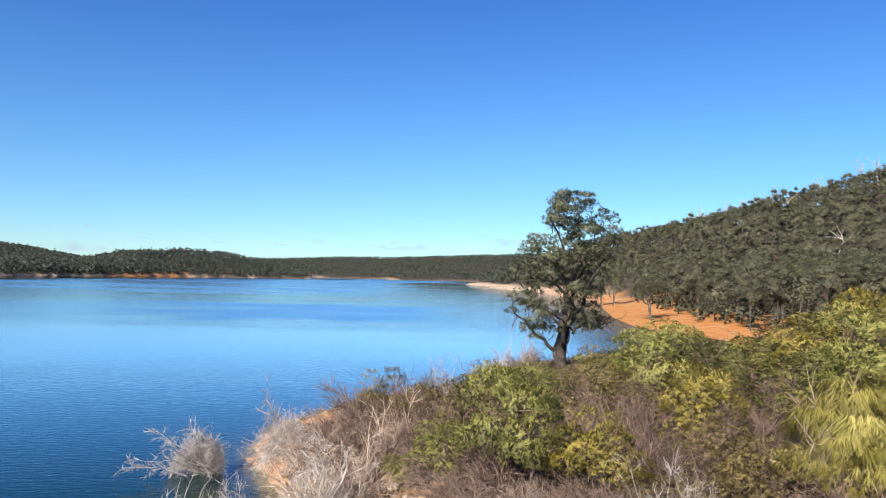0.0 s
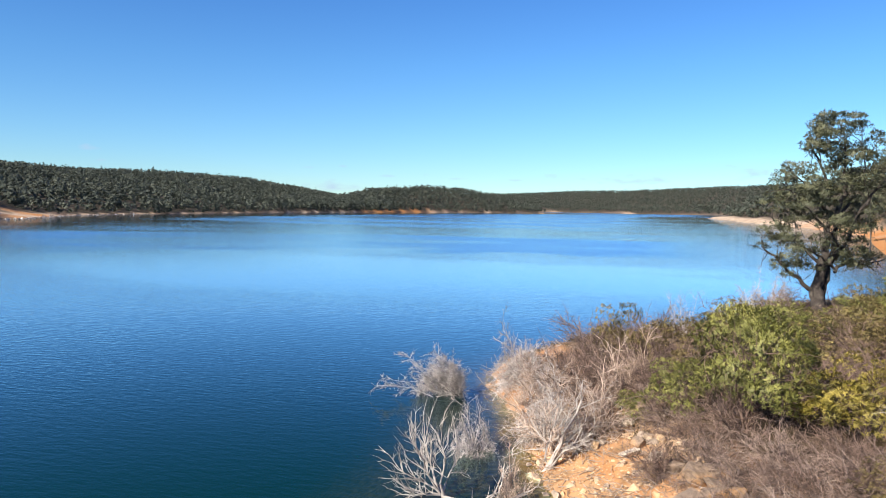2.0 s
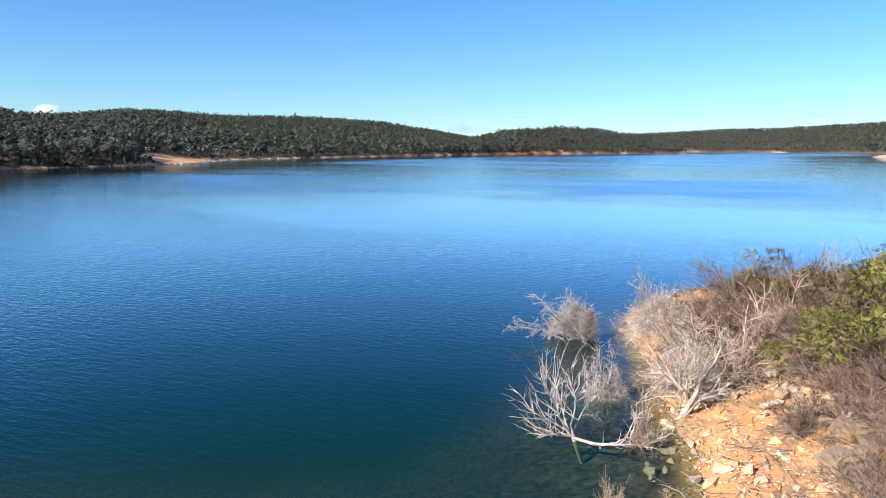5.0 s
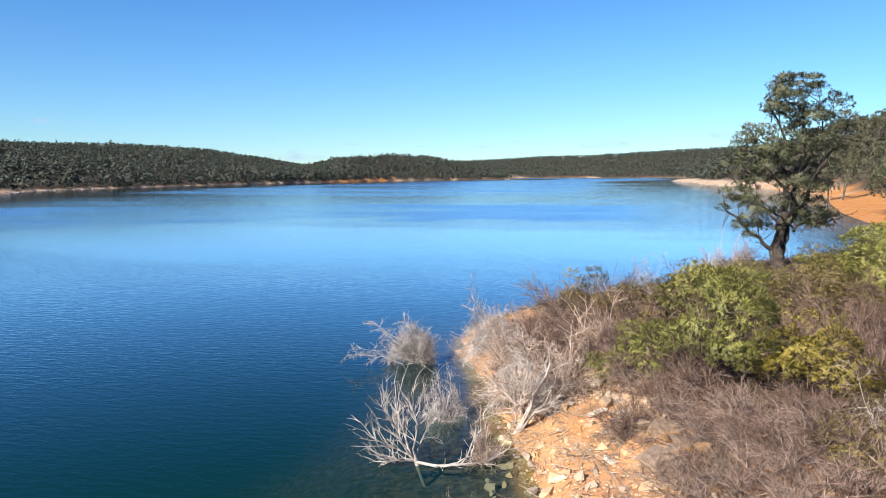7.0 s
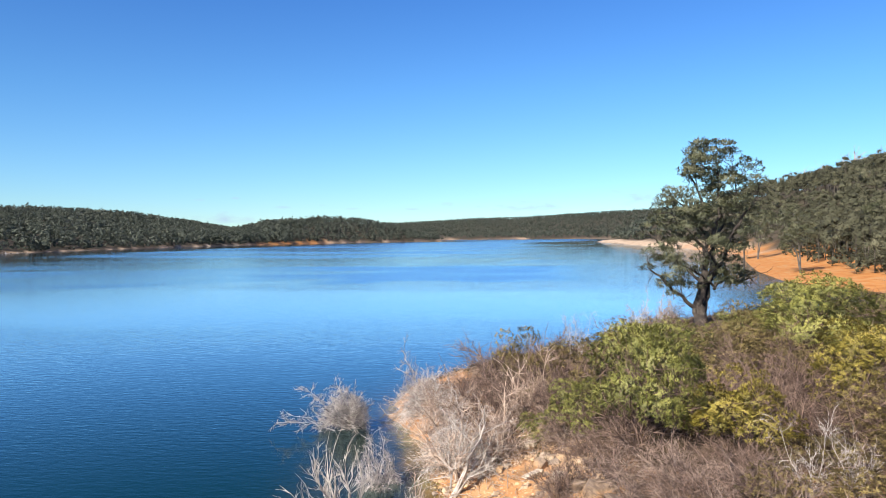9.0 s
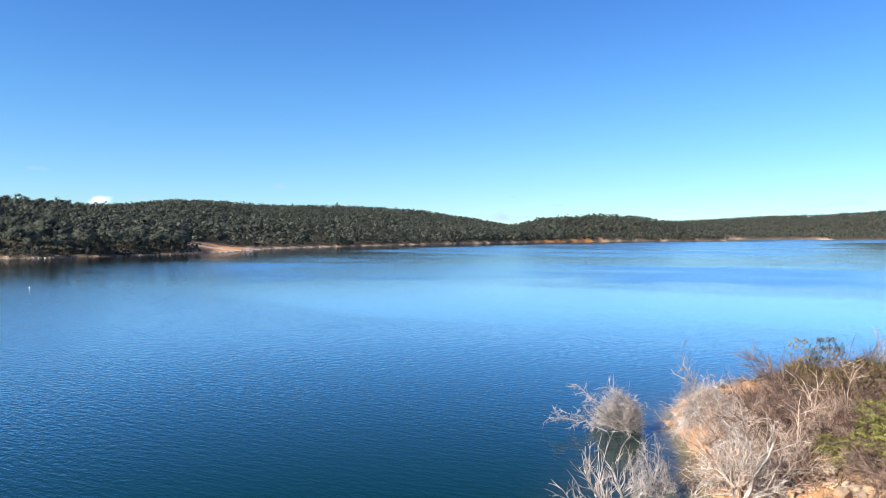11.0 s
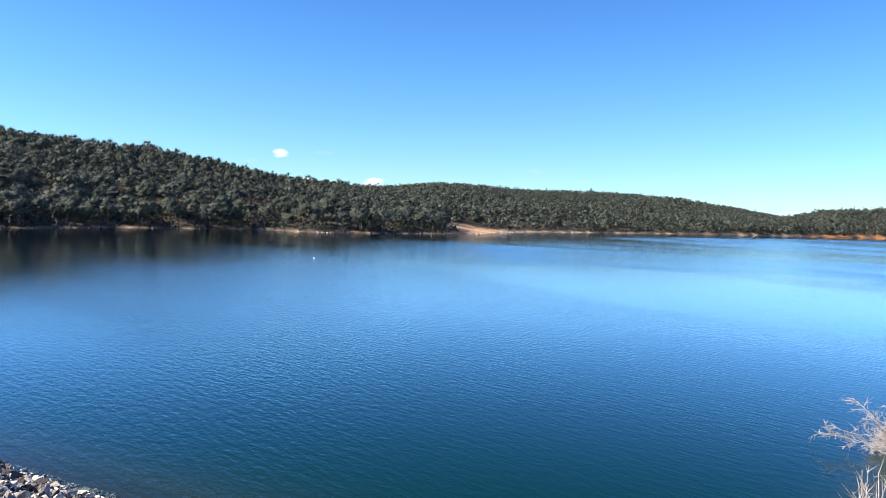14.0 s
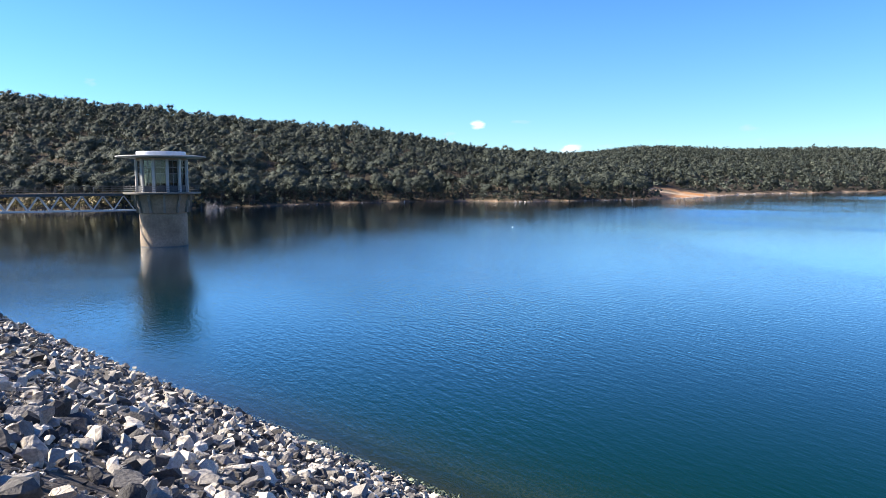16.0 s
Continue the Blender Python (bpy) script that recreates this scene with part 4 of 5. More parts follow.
def make_leafy(name, label, category, h, w, leaf, seed, lobes=12, tufts=60, per=18, length=0.11, width=0.022, hang=0.0, stem=M_TWIG_BROWN):
    """Brown stems under uneven domes of leaf sprays, open below, with lit tops and shaded undersides put into the leaf
    tone.
    """
    rs = np.random.RandomState(seed)
    t = thing(name, label, category)
    for soup in bare_branches(h * 0.88, w * 0.86, rs, 7, 90, 240, 0.035, 0.12):
        part("stem", soup, stem, t)
    f = Soup()
    up = np.linspace(0.22, 0.80, lobes) + rs.uniform(-0.05, 0.05, lobes)
    a = np.arange(lobes) * 2.4 + rs.uniform(-0.5, 0.5, lobes)
    reach = 0.34 * w * np.sqrt(np.clip(1 - ((up - 0.3) / 0.62) ** 2, 0.02, 1)) * rs.uniform(0.75, 1.1, lobes)
    centre = np.stack([np.cos(a) * reach, np.sin(a) * reach, up * h], -1)
    size = rs.uniform(0.17, 0.26, (lobes, 1)) * np.array([w, w, 0.72 * h])
    which = rs.randint(0, lobes, lobes * tufts)
    way = outward(len(which), rs, -0.35, 1.0)
    c = centre[which] + way * size[which] * rs.uniform(0.72, 1.12, (len(which), 1))
    c[:, 2] = np.clip(c[:, 2], 0.10, h)
    lump = unit(centre - [0, 0, 0.3 * h])
    out = unit(way * 0.9 + lump[which] * 0.5)
    # top light and underside shade go into the colour: tone follows upward facing
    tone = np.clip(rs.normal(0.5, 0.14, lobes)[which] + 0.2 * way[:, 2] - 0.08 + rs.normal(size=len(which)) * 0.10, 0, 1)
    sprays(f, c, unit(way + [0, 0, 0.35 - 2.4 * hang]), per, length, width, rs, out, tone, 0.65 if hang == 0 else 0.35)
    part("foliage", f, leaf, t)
    t["size"] = (h, w)
    return t


def make_leaning(name, label, category, h, w, mat, seed, stems=26, level1=460, level2=3000, r0=0.028):
    """A dead shrub pushed over to one side: limbs fan out low over the water from a dark butt."""
    rs = np.random.RandomState(seed)
    t = thing(name, label, category)
    butt = np.array([0.42 * w, 0.0, 0.05])
    log = Soup()
    tube(log, [butt + [0.22, 0.05, -0.5], butt, butt + [-0.35 * w, 0, 0.36 * h], butt + [-0.52 * w, 0.1, 0.6 * h]], [0.13, 0.12, 0.07, 0.02], 7)
    part("trunk", log, M_BARK, t, "dark leaning butt")
    for i in range(stems):
        soup = Soup()
        k = rs.uniform(0.0, 0.3)
        p0 = (butt + np.array([-0.3 * w, 0.0, 0.2 * h]) * k)[None]
        rise = radians(rs.uniform(9, 80))
        reach = rs.uniform(0.68, 0.84) / math.hypot(math.cos(rise) / (0.85 * w), math.sin(rise) / (1.05 * h))
        way = unit(np.array([[-math.cos(rise), rs.normal() * 0.38, math.sin(rise)]]))
        one = twigs(soup, p0, way, reach, r0, rs, 0.14, 6, 5)
        s, d = pick(one, level1 // stems, rs, 0.25)
        two = twigs(soup, s, unit(d + rs.normal(size=d.shape) * 0.75), 0.11 * w, r0 * 0.5, rs, 0.25, 4)
        s, d = pick(two, level2 // stems, rs, 0.2)
        twigs(soup, s, unit(d + rs.normal(size=d.shape) * 0.8), 0.065 * w, r0 * 0.34, rs, 0.15, 3)
        part("branch", soup, mat, t)
    t["size"] = (h, w)
    return t


PLANTS = {
    "wattle": [make_leafy("wattle_shrub", "green wattle shrub with narrow leaves on the stony bank", "shrub", 3.4, 3.6, M_SHRUB_GREEN, 10 + i, 13, 125, 20, 0.085, 0.019) for i in range(3)],
    "ywattle": [make_leafy("wattle_shrub", "yellow-green wattle shrub with narrow leaves", "shrub", 3.4, 3.6, M_SHRUB_YELLOW, 20 + i, 12, 125, 20, 0.085, 0.019) for i in range(2)],
    "olive": [make_leafy("heath_shrub", "dull olive heath shrub among dry brush", "shrub", 2.5, 2.8, M_SHRUB_OLIVE, 30 + i, 10, 60, 18, 0.08, 0.018) for i in range(2)],
    "far_wattle": [make_leafy("wattle_shrub", "green wattle shrub farther along the point", "shrub", 3.4, 3.6, M_SHRUB_GREEN, 110 + i, 13, 70, 16, 0.10, 0.025) for i in range(2)],
    "far_ywattle": [make_leafy("wattle_shrub", "golden yellow-green wattle shrub farther along the bank", "shrub", 3.4, 3.6, M_SHRUB_YELLOW, 120 + i, 12, 70, 16, 0.10, 0.025) for i in range(2)],
    "far_olive": [make_leafy("heath_shrub", "dull olive heath shrub farther along the point", "shrub", 2.5, 2.8, M_SHRUB_OLIVE, 130 + i, 9, 36, 12, 0.12, 0.03) for i in range(2)],
    "weed": [make_leafy("drooping_shrub", "pale yellow-green shrub with long drooping stems", "shrub", 3.6, 3.8, M_PALE_WEED, 40, 12, 60, 22, 0.28, 0.013, 1.0, M_TWIG_PALE)],
    "leaning": [make_leaning("dead_shrub", "pale dead shrub fallen over in the lake", "dead shrub", 2.7, 5.0, M_TWIG_GREY, 79, 38, 760, 6000)],
    "brown": [make_bare("dry_shrub", "leafless brown twiggy shrub on the dry bank", "shrub", 2.3, 2.8, M_TWIG_BROWN, 50 + i, 14, 240, 1500, 0.026, 0.12) for i in range(3)],
    "pale": [make_bare("dead_shrub", "bleached dead shrub with tangled bare twigs at the water's edge", "dead shrub", 2.9, 4.0, M_TWIG_PALE, 60 + i, 14, 230, 1300, 0.05, 0.08) for i in range(3)],
    "mound": [make_mound("dead_shrub", "dense grey-brown dead shrub drooping into the shallows", "dead shrub", 2.4, 4.0, M_TWIG_GREY, 80 + i, 24, 520, 3400) for i in range(2)],
    "brush": [make_bare("dry_brush", "low pinkish-brown leafless brush on the stony bank", "shrub", 1.2, 2.2, M_TWIG_MID, 85 + i, 12, 190, 1300, 0.018, 0.1) for i in range(3)],
    "sapling": [make_bare("dead_sapling", "thin grey leafless sapling", "dead sapling", 3.2, 2.2, M_TWIG_GREY, 70 + i, 4, 70, 420, 0.024, 0.6) for i in range(2)],
}
SETS = {"wattle": "wattles on the bank", "far_wattle": "wattles on the bank", "far_ywattle": "yellow wattles", "far_olive": "heath shrubs", "ywattle": "yellow wattles", "olive": "heath shrubs", "brown": "dry shrubs", "pale": "dead shrubs", "mound": "dead shrubs in the water", "brush": "low dry brush", "sapling": "dead saplings", "leaning": "dead shrubs in the water", "weed": "drooping shrubs"}
used = {k: 0 for k in PLANTS}


def plant(kind, x, y, h, w, turn=0.0, lean=(0.0, 0.0), z=None):
    i = used[kind]
    used[kind] += 1
    src = PLANTS[kind][i % len(PLANTS[kind])]
    h0, w0 = src["size"]
    if kind == "brush":
        h, w = h * 1.3, w * 1.45
    if "wattle" in kind:
        h, w = h * 1.12, w * 1.10
    m = pose(x, y, (max(ground_at(x, y), -0.25) - 0.05) if z is None else z, lean[0], lean[1], turn + 77 * i + (19 if kind == "leaning" else 0)) @ Matrix.Diagonal((w / w0, w / w0, h / h0, 1))
    if i < len(PLANTS[kind]):
        src.matrix_world = m
        ob = src
    else:
        ob = copy_thing(src, m)
    return tagged(ob, group=SETS[kind])


# kind, x, y, height, width
for kind, x, y, h, w in [
    ("wattle", 2.75, 29.2, 4.6, 4.4), ("ywattle", 5.9, 27.6, 3.0, 3.5), ("wattle", -1.7, 33.1, 1.5, 1.7), ("wattle", 0.3, 32.3, 2.5, 2.9),
    ("ywattle", 11.3, 31.4, 3.5, 3.8), ("olive", 9.8, 44.7, 3.3, 3.4), ("wattle", 12.9, 42.4, 2.8, 3.8), ("wattle", 14.4, 43.4, 2.8, 3.8), ("olive", 7.5, 37.1, 2.9, 3.8),
    ("olive", -3.1, 41.2, 3.0, 2.5), ("olive", -0.5, 38.1, 2.7, 2.8), ("brown", -0.9, 35.4, 2.7, 3.2), ("brown", 1.5, 28.5, 1.9, 2.8),
    ("brown", 4.3, 22.9, 1.5, 2.7), ("olive", 6.0, 21.8, 1.3, 2.5), ("brown", 8.4, 33.1, 2.9, 3.0), ("brown", 9.0, 29.7, 2.2, 3.2),
    ("olive", 8.5, 21.0, 1.7, 2.3), ("ywattle", 29.1, 50.2, 4.8, 5.4), ("wattle", 17.2, 33.1, 4.1, 5.6), ("weed", 13.4, 24.2, 3.9, 4.2),
    ("wattle", 13.8, 46.8, 2.2, 4.0), ("wattle", 16.2, 44.4, 3.3, 4.0), ("wattle", 18.1, 42.5, 3.5, 4.4), ("brown", 13.2, 30.4, 3.0, 3.2),
    ("brown", 8.7, 28.0, 2.3, 3.3), ("olive", 10.9, 27.6, 1.8, 2.8), ("leaning", -13.6, 39.6, 2.5, 5.0), ("mound", -8.6, 31.2, 2.0, 2.4),
    ("pale", -4.6, 31.2, 3.2, 4.3), ("mound", -8.7, 42.0, 2.6, 4.2), ("brown", -4.2, 37.0, 4.0, 4.4), ("pale", -6.6, 37.0, 3.0, 4.2), ("pale", -3.0, 32.4, 2.6, 4.0),
    ("pale", -5.8, 26.6, 1.9, 1.3), ("pale", -5.5, 21.2, 1.2, 0.8), ("pale", -3.8, 21.4, 0.9, 1.2), ("brown", 6.9, 56.8, 3.6, 4.6),
    ("sapling", 0.3, 47.1, 2.6, 1.4), ("sapling", 2.5, 48.6, 2.8, 2.2), ("sapling", 6.7, 22.2, 3.0, 2.4), ("sapling", 7.9, 22.2, 3.0, 1.6), ("mound", 7.4, 62.6, 3.2, 4.0), ("mound", 5.0, 60.4, 2.2, 3.0), ("sapling", -0.2, 49.5, 3.0, 1.6),
    ("brown", -0.4, 26.5, 1.6, 2.0), ("brown", 2.2, 23.6, 1.3, 2.0), ("brown", 2.4, 26.2, 1.2, 2.0), ("olive", 7.5, 24.5, 1.5, 2.6), ("brown", 5.2, 25.2, 1.1, 2.2),
    ("olive", 10.8, 24.2, 1.9, 2.6), ("brown", 12.0, 22.0, 2.2, 2.8), ("olive", 15.5, 29.5, 2.4, 3.0), ("wattle", 21.0, 36.0, 3.0, 4.4), ("ywattle", 20.0, 29.0, 3.6, 4.6),
    ("brown", 17.0, 39.0, 2.8, 3.4), ("olive", 21.5, 46.0, 2.4, 4.2), ("wattle", 25.0, 42.0, 2.8, 4.6), ("wattle", 14.4, 37.0, 2.9, 3.4), ("brown", 19.0, 47.5, 2.3, 3.8),
    ("wattle", 11.0, 51.0, 2.1, 4.0), ("olive", 6.5, 48.5, 1.0, 3.2), ("olive", 3.0, 43.5, 2.2, 3.2), ("wattle", 4.6, 39.0, 2.0, 3.4), ("brown", 1.8, 40.4, 2.2, 3.4),
    ("brown", -2.2, 44.8, 2.2, 3.2), ("brown", 8.8, 52.5, 1.2, 3.0), ("olive", 16.0, 54.0, 1.8, 4.0), ("wattle", 22.0, 55.0, 1.6, 4.0), ("olive", 28.0, 60.0, 1.8, 4.2),
    ("ywattle", 33.0, 56.0, 4.4, 5.2), ("wattle", 31.0, 46.0, 3.8, 5.0), ("wattle", 16.0, 64.0, 1.8, 4.0), ("olive", 9.0, 64.0, 0.7, 3.0), ("olive", 24.0, 68.0, 1.4, 4.0),
    ("brown", 8.0, 70.0, 2.6, 4.2), ("brown", 17.5, 71.0, 1.6, 3.6), ("wattle", 36.0, 68.0, 3.0, 5.0), ("olive", 32.0, 76.0, 1.4, 4.0), ("brown", 26.0, 50.0, 2.6, 4.0),
    ("brown", 14.6, 26.6, 2.2, 3.0), ("brown", 5.0, 33.6, 2.2, 3.2), ("brown", 6.6, 31.0, 2.2, 3.0), ("brown", 2.6, 34.2, 2.6, 3.4),
    ("brown", -6.2, 44.6, 1.5, 3.4), ("mound", -9.4, 45.6, 2.0, 3.4), ("brown", -5.0, 48.4, 1.5, 3.4), ("brown", -1.0, 51.0, 2.2, 3.4),
    ("brown", 7.2, 34.4, 2.2, 3.2), ("olive", 10.4, 35.2, 2.0, 2.8), ("brown", 12.6, 34.0, 2.2, 3.2), ("wattle", 13.8, 41.2, 2.4, 3.6), ("brown", 6.6, 41.6, 1.7, 3.2), ("olive", 3.6, 47.4, 1.9, 3.2),
    ("brown", 16.4, 37.4, 2.8, 3.6), ("wattle", 22.4, 32.0, 3.2, 4.2), ("brown", 12.0, 29.0, 2.0, 3.0), ("wattle", 27.0, 37.0, 3.6, 4.6), ("ywattle", 24.0, 47.0, 2.3, 4.2), ("wattle", 8.2, 48.6, 0.9, 3.0),
    ("mound", -5.6, 33.6, 2.2, 4.0), ("mound", -7.0, 39.6, 2.5, 4.0), ("brown", -3.6, 34.8, 3.2, 4.0), ("pale", -2.2, 36.6, 2.8, 3.8), ("brown", -6.0, 41.2, 2.4, 3.8), ("brown", -2.8, 39.0, 3.0, 3.8),
    ("brown", 0.6, 30.2, 1.8, 2.6), ("brown", 2.8, 31.6, 2.2, 3.0), ("brown", 4.6, 30.8, 2.4, 3.0), ("brown", 2.0, 36.6, 2.2, 3.2), ("olive", 9.6, 25.6, 1.5, 2.6), ("brown", 3.4, 24.9, 1.2, 2.2),
    ("brush", 0.2, 20.6, 1.0, 2.0), ("brush", 1.4, 22.2, 1.2, 2.2), ("brush", 0.9, 23.9, 0.9, 1.8), ("brush", 2.9, 21.2, 1.3, 2.4), ("brush", 2.6, 25.2, 1.1, 2.2), ("brush", 4.4, 21.0, 1.4, 2.5),
    ("brush", 3.8, 24.2, 1.3, 2.4), ("brush", 5.4, 23.6, 1.4, 2.5), ("brush", 1.2, 27.6, 1.1, 2.0), ("brush", 3.6, 26.6, 1.2, 2.4), ("brush", 5.0, 26.6, 1.3, 2.4), ("brush", 6.6, 23.2, 1.5, 2.6),
    ("brush", 2.0, 19.6, 1.0, 2.2), ("brush", 3.6, 19.4, 1.2, 2.4), ("brush", 5.6, 19.8, 1.3, 2.4),
    ("brush", 6.8, 26.2, 1.4, 2.6), ("brush", -0.2, 31.6, 1.2, 2.2), ("brush", 7.6, 19.4, 1.3, 2.4), 
    ("brush", 15.2, 73.6, 1.2, 2.6), ("brush", 11.0, 71.4, 0.45, 2.0), ("olive", 12.8, 70.0, 0.6, 2.6), ("olive", 10.4, 66.6, 0.6, 2.8), ("brush", 13.2, 66.8, 0.4, 2.2), ("brush", 8.4, 67.0, 1.5, 2.6), ("wattle", 17.4, 68.2, 2.0, 3.6), ("olive", 13.6, 64.0, 0.9, 3.0), ("brown", 9.6, 39.6, 1.7, 3.2), ("brown", 16.4, 34.4, 2.4, 3.0), ("olive", 8.2, 45.4, 1.4, 3.2), ("olive", 2.2, 46.6, 1.6, 3.0), ("olive", 12.8, 44.6, 2.2, 3.2), ("brown", 5.2, 53.0, 1.5, 3.2), ("olive", 10.6, 60.4, 0.7, 3.0), ("olive", 14.4, 59.0, 1.6, 3.4), ("brush", 7.4, 61.0, 1.3, 2.6), ("ywattle", 27.4, 53.0, 1.8, 4.4), ("weed", 15.2, 25.4, 4.2, 4.4), ("ywattle", 19.6, 39.0, 3.0, 4.4), ("olive", 10.4, 41.2, 1.8, 3.2),
]:
    if kind == "brush" and 4 < x < 8 and 23.5 < y < 40:
        kind = "brown"
    plant("far_" + kind if kind in ("wattle", "ywattle", "olive") and math.hypot(x, y) > 52 else kind, x, y, h, w)


for yaw, r, h, w in ((84.3, 316, 6.0, 9.0), (83.6, 318, 4.0, 7.0), (63.4, 421, 4.5, 6.0), (46.9, 508, 5.0, 8.0), (46.4, 515, 4.0, 6.0)):
    plant("mound", -math.sin(radians(yaw)) * r, math.cos(radians(yaw)) * r, h * 0.5, w * 0.65)


def undergrowth(label, mat, seed, n, blades, length, width):
    """Dry tussocks and low twigs over the bank between the shrubs."""
    rs = np.random.RandomState(seed)
    P = np.stack([rs.uniform(-12, 46, n * 3), rs.uniform(18, 92, n * 3)], -1)
    d = shore_distance(P)
    P = P[(d > 3.5 + lumps(P, 6, 9) * 2) & (np.hypot(P[:, 0], P[:, 1]) < 95)][:n]
    at = np.repeat(np.column_stack([P, ground_height(P)]), blades, 0)
    up = unit(rs.normal(size=at.shape) * 0.55 + [0, 0, 1])
    tuft = Soup()
    foot = at + rs.normal(size=at.shape) * np.array([0.16, 0.16, 0])
    side = unit(np.cross(up, rs.normal(size=at.shape))) * width
    tip = foot + up * length * rs.uniform(0.5, 1.3, (len(at), 1)) + rs.normal(size=at.shape) * 0.12 * length
    tuft.add(np.stack([foot - side, foot + side, tip], 1).reshape(-1, 3), np.arange(len(at) * 3).reshape(-1, 3))
    return tagged(part("undergrowth", tuft, mat, None, label), category="undergrowth", kind="stuff")


undergrowth("dry grey-brown twigs and grass over the bank", M_TWIG_BROWN, 95, 5600, 16, 0.55, 0.011)
def sticks(n, seed):
    rs = np.random.RandomState(seed)
    P = np.stack([rs.uniform(-13, 6, n * 4), rs.uniform(18, 54, n * 4)], -1)
    d = shore_distance(P)
    P = P[(d > -0.6) & (d < 7)][:n]
    at = np.column_stack([P, ground_height(P) + 0.05])
    lie = Soup()
    one = twigs(lie, at, unit(rs.normal(size=at.shape) * [1, 1, 0.22] + [0, 0, 0.06]), 0.85, 0.018, rs, 0.18, 4)
    q, d = pick(one, n * 2, rs, 0.2)
    twigs(lie, q, unit(d + rs.normal(size=d.shape) * [0.6, 0.6, 0.3]), 0.3, 0.009, rs, 0.2, 3)
    return tagged(part("driftwood", lie, M_STICK, None, "fallen bleached sticks strewn over the stony bank"), category="driftwood", kind="stuff")


sticks(2000, 97)
undergrowth("low olive heath between the shrubs", M_SHRUB_OLIVE, 96, 3600, 14, 0.42, 0.02)


def drowned_tree():
    """A bleached tree standing dead in the shallows, with a long fallen limb."""
    rs = np.random.RandomState(91)
    t = thing("drowned_tree", "bleached dead tree with forked bare limbs standing in shallow water", "dead tree", pose(-8.2, 25.4, 0, 0, 0, 17))
    trunk = Soup()
    tube(trunk, [(0.5, 0.3, -1.3), (0.2, 0.1, -0.4), (0, 0, 0.3), (-0.1, 0.05, 0.6)], [0.07, 0.08, 0.09, 0.07], 8)
    part("trunk", trunk, M_DEADWOOD, t, smooth_faces=True)
    for i, (dx, dy, dz, ln) in enumerate([(-0.75, 0.1, 0.65, 2.6), (-0.45, -0.35, 0.85, 3.1), (-0.2, 0.3, 0.95, 3.0), (-0.9, -0.3, 0.3, 2.3), (0.12, 0.1, 1.0, 2.7),
                                          (-0.6, 0.5, 0.6, 2.4), (0.35, 0.4, 0.8, 1.9), (-0.95, 0.1, 0.12, 2.0)]):
        s = Soup()
        way = unit(np.array([[dx, dy, dz]]))
        one = twigs(s, np.array([[0.0, 0.0, 0.2]]), way, ln * 0.88, 0.045, rs, 0.15, 6, 6)
        q, d = pick(one, 12, rs, 0.25)
        two = twigs(s, q, unit(d + rs.normal(size=d.shape) * 0.45 + [0, 0, 0.35]), ln * 0.36, 0.021, rs, 0.22, 4, 4)
        q, d = pick(two, 40, rs, 0.3)
        twigs(s, q, unit(d + rs.normal(size=d.shape) * 0.5 + [0, 0, 0.3]), ln * 0.14, 0.012, rs, 0.2, 3)
        part("limb", s, M_DEADWOOD, t)
    s = Soup()
    tube(s, [(0, 0.0, 0.15), (0.8, -0.2, 0.05), (1.7, -0.25, 0.12), (2.6, 0.1, 0.05), (3.2, 0.25, 0.2)], [0.065, 0.055, 0.045, 0.035, 0.015], 6)
    one = twigs(s, np.array([[0.7, -0.2, 0.1], [1.3, -0.2, 0.1], [1.7, -0.2, 0.1], [2.1, 0, 0.1], [2.5, 0, 0.1], [2.3, 0, 0.1]]),
                unit(np.array([[0.8, -0.6, 0.1], [0.9, 0.3, 0.35], [0.5, 0.5, 0.6], [0.1, 0.1, 1.0], [0.8, 0.5, 0.3], [0.9, -0.4, 0.1]])), 1.2, 0.035, rs, 0.2, 5, 5)
    q, d = pick(one, 60, rs, 0.2)
    twigs(s, q, unit(d + rs.normal(size=d.shape) * 0.6), 0.4, 0.013, rs, 0.3, 3)
    part("fallen_limb", s, M_DEADWOOD, t)


drowned_tree()


def stump_tree():
    rs = np.random.RandomState(92)
    t = thing("dead_tree", "leaning bleached dead tree with a split trunk on the waterline", "dead tree", pose(-5.2, 29.6, -0.2, 0, 0, 0))
    for way, ln, r in (((0.45, 0.1, 0.9), 3.0, 0.13), ((0.62, 0.2, 0.75), 2.5, 0.09), ((0.25, 0.25, 0.9), 2.6, 0.07)):
        s = Soup()
        one = twigs(s, np.array([[0.0, 0, 0]]), unit(np.array([way])), ln, r, rs, 0.1, 6, 7)
        q, d = pick(one, 10, rs, 0.4)
        two = twigs(s, q, unit(d + rs.normal(size=d.shape) * 0.55), 1.3, 0.03, rs, 0.25, 4, 4)
        q, d = pick(two, 70, rs, 0.2)
        three = twigs(s, q, unit(d + rs.normal(size=d.shape) * 0.7), 0.6, 0.013, rs, 0.3, 3)
        q, d = pick(three, 160, rs, 0.2)
        twigs(s, q, unit(d + rs.normal(size=d.shape) * 0.7), 0.3, 0.007, rs, 0.3, 3)
        part("limb", s, M_DEADWOOD, t)


stump_tree()


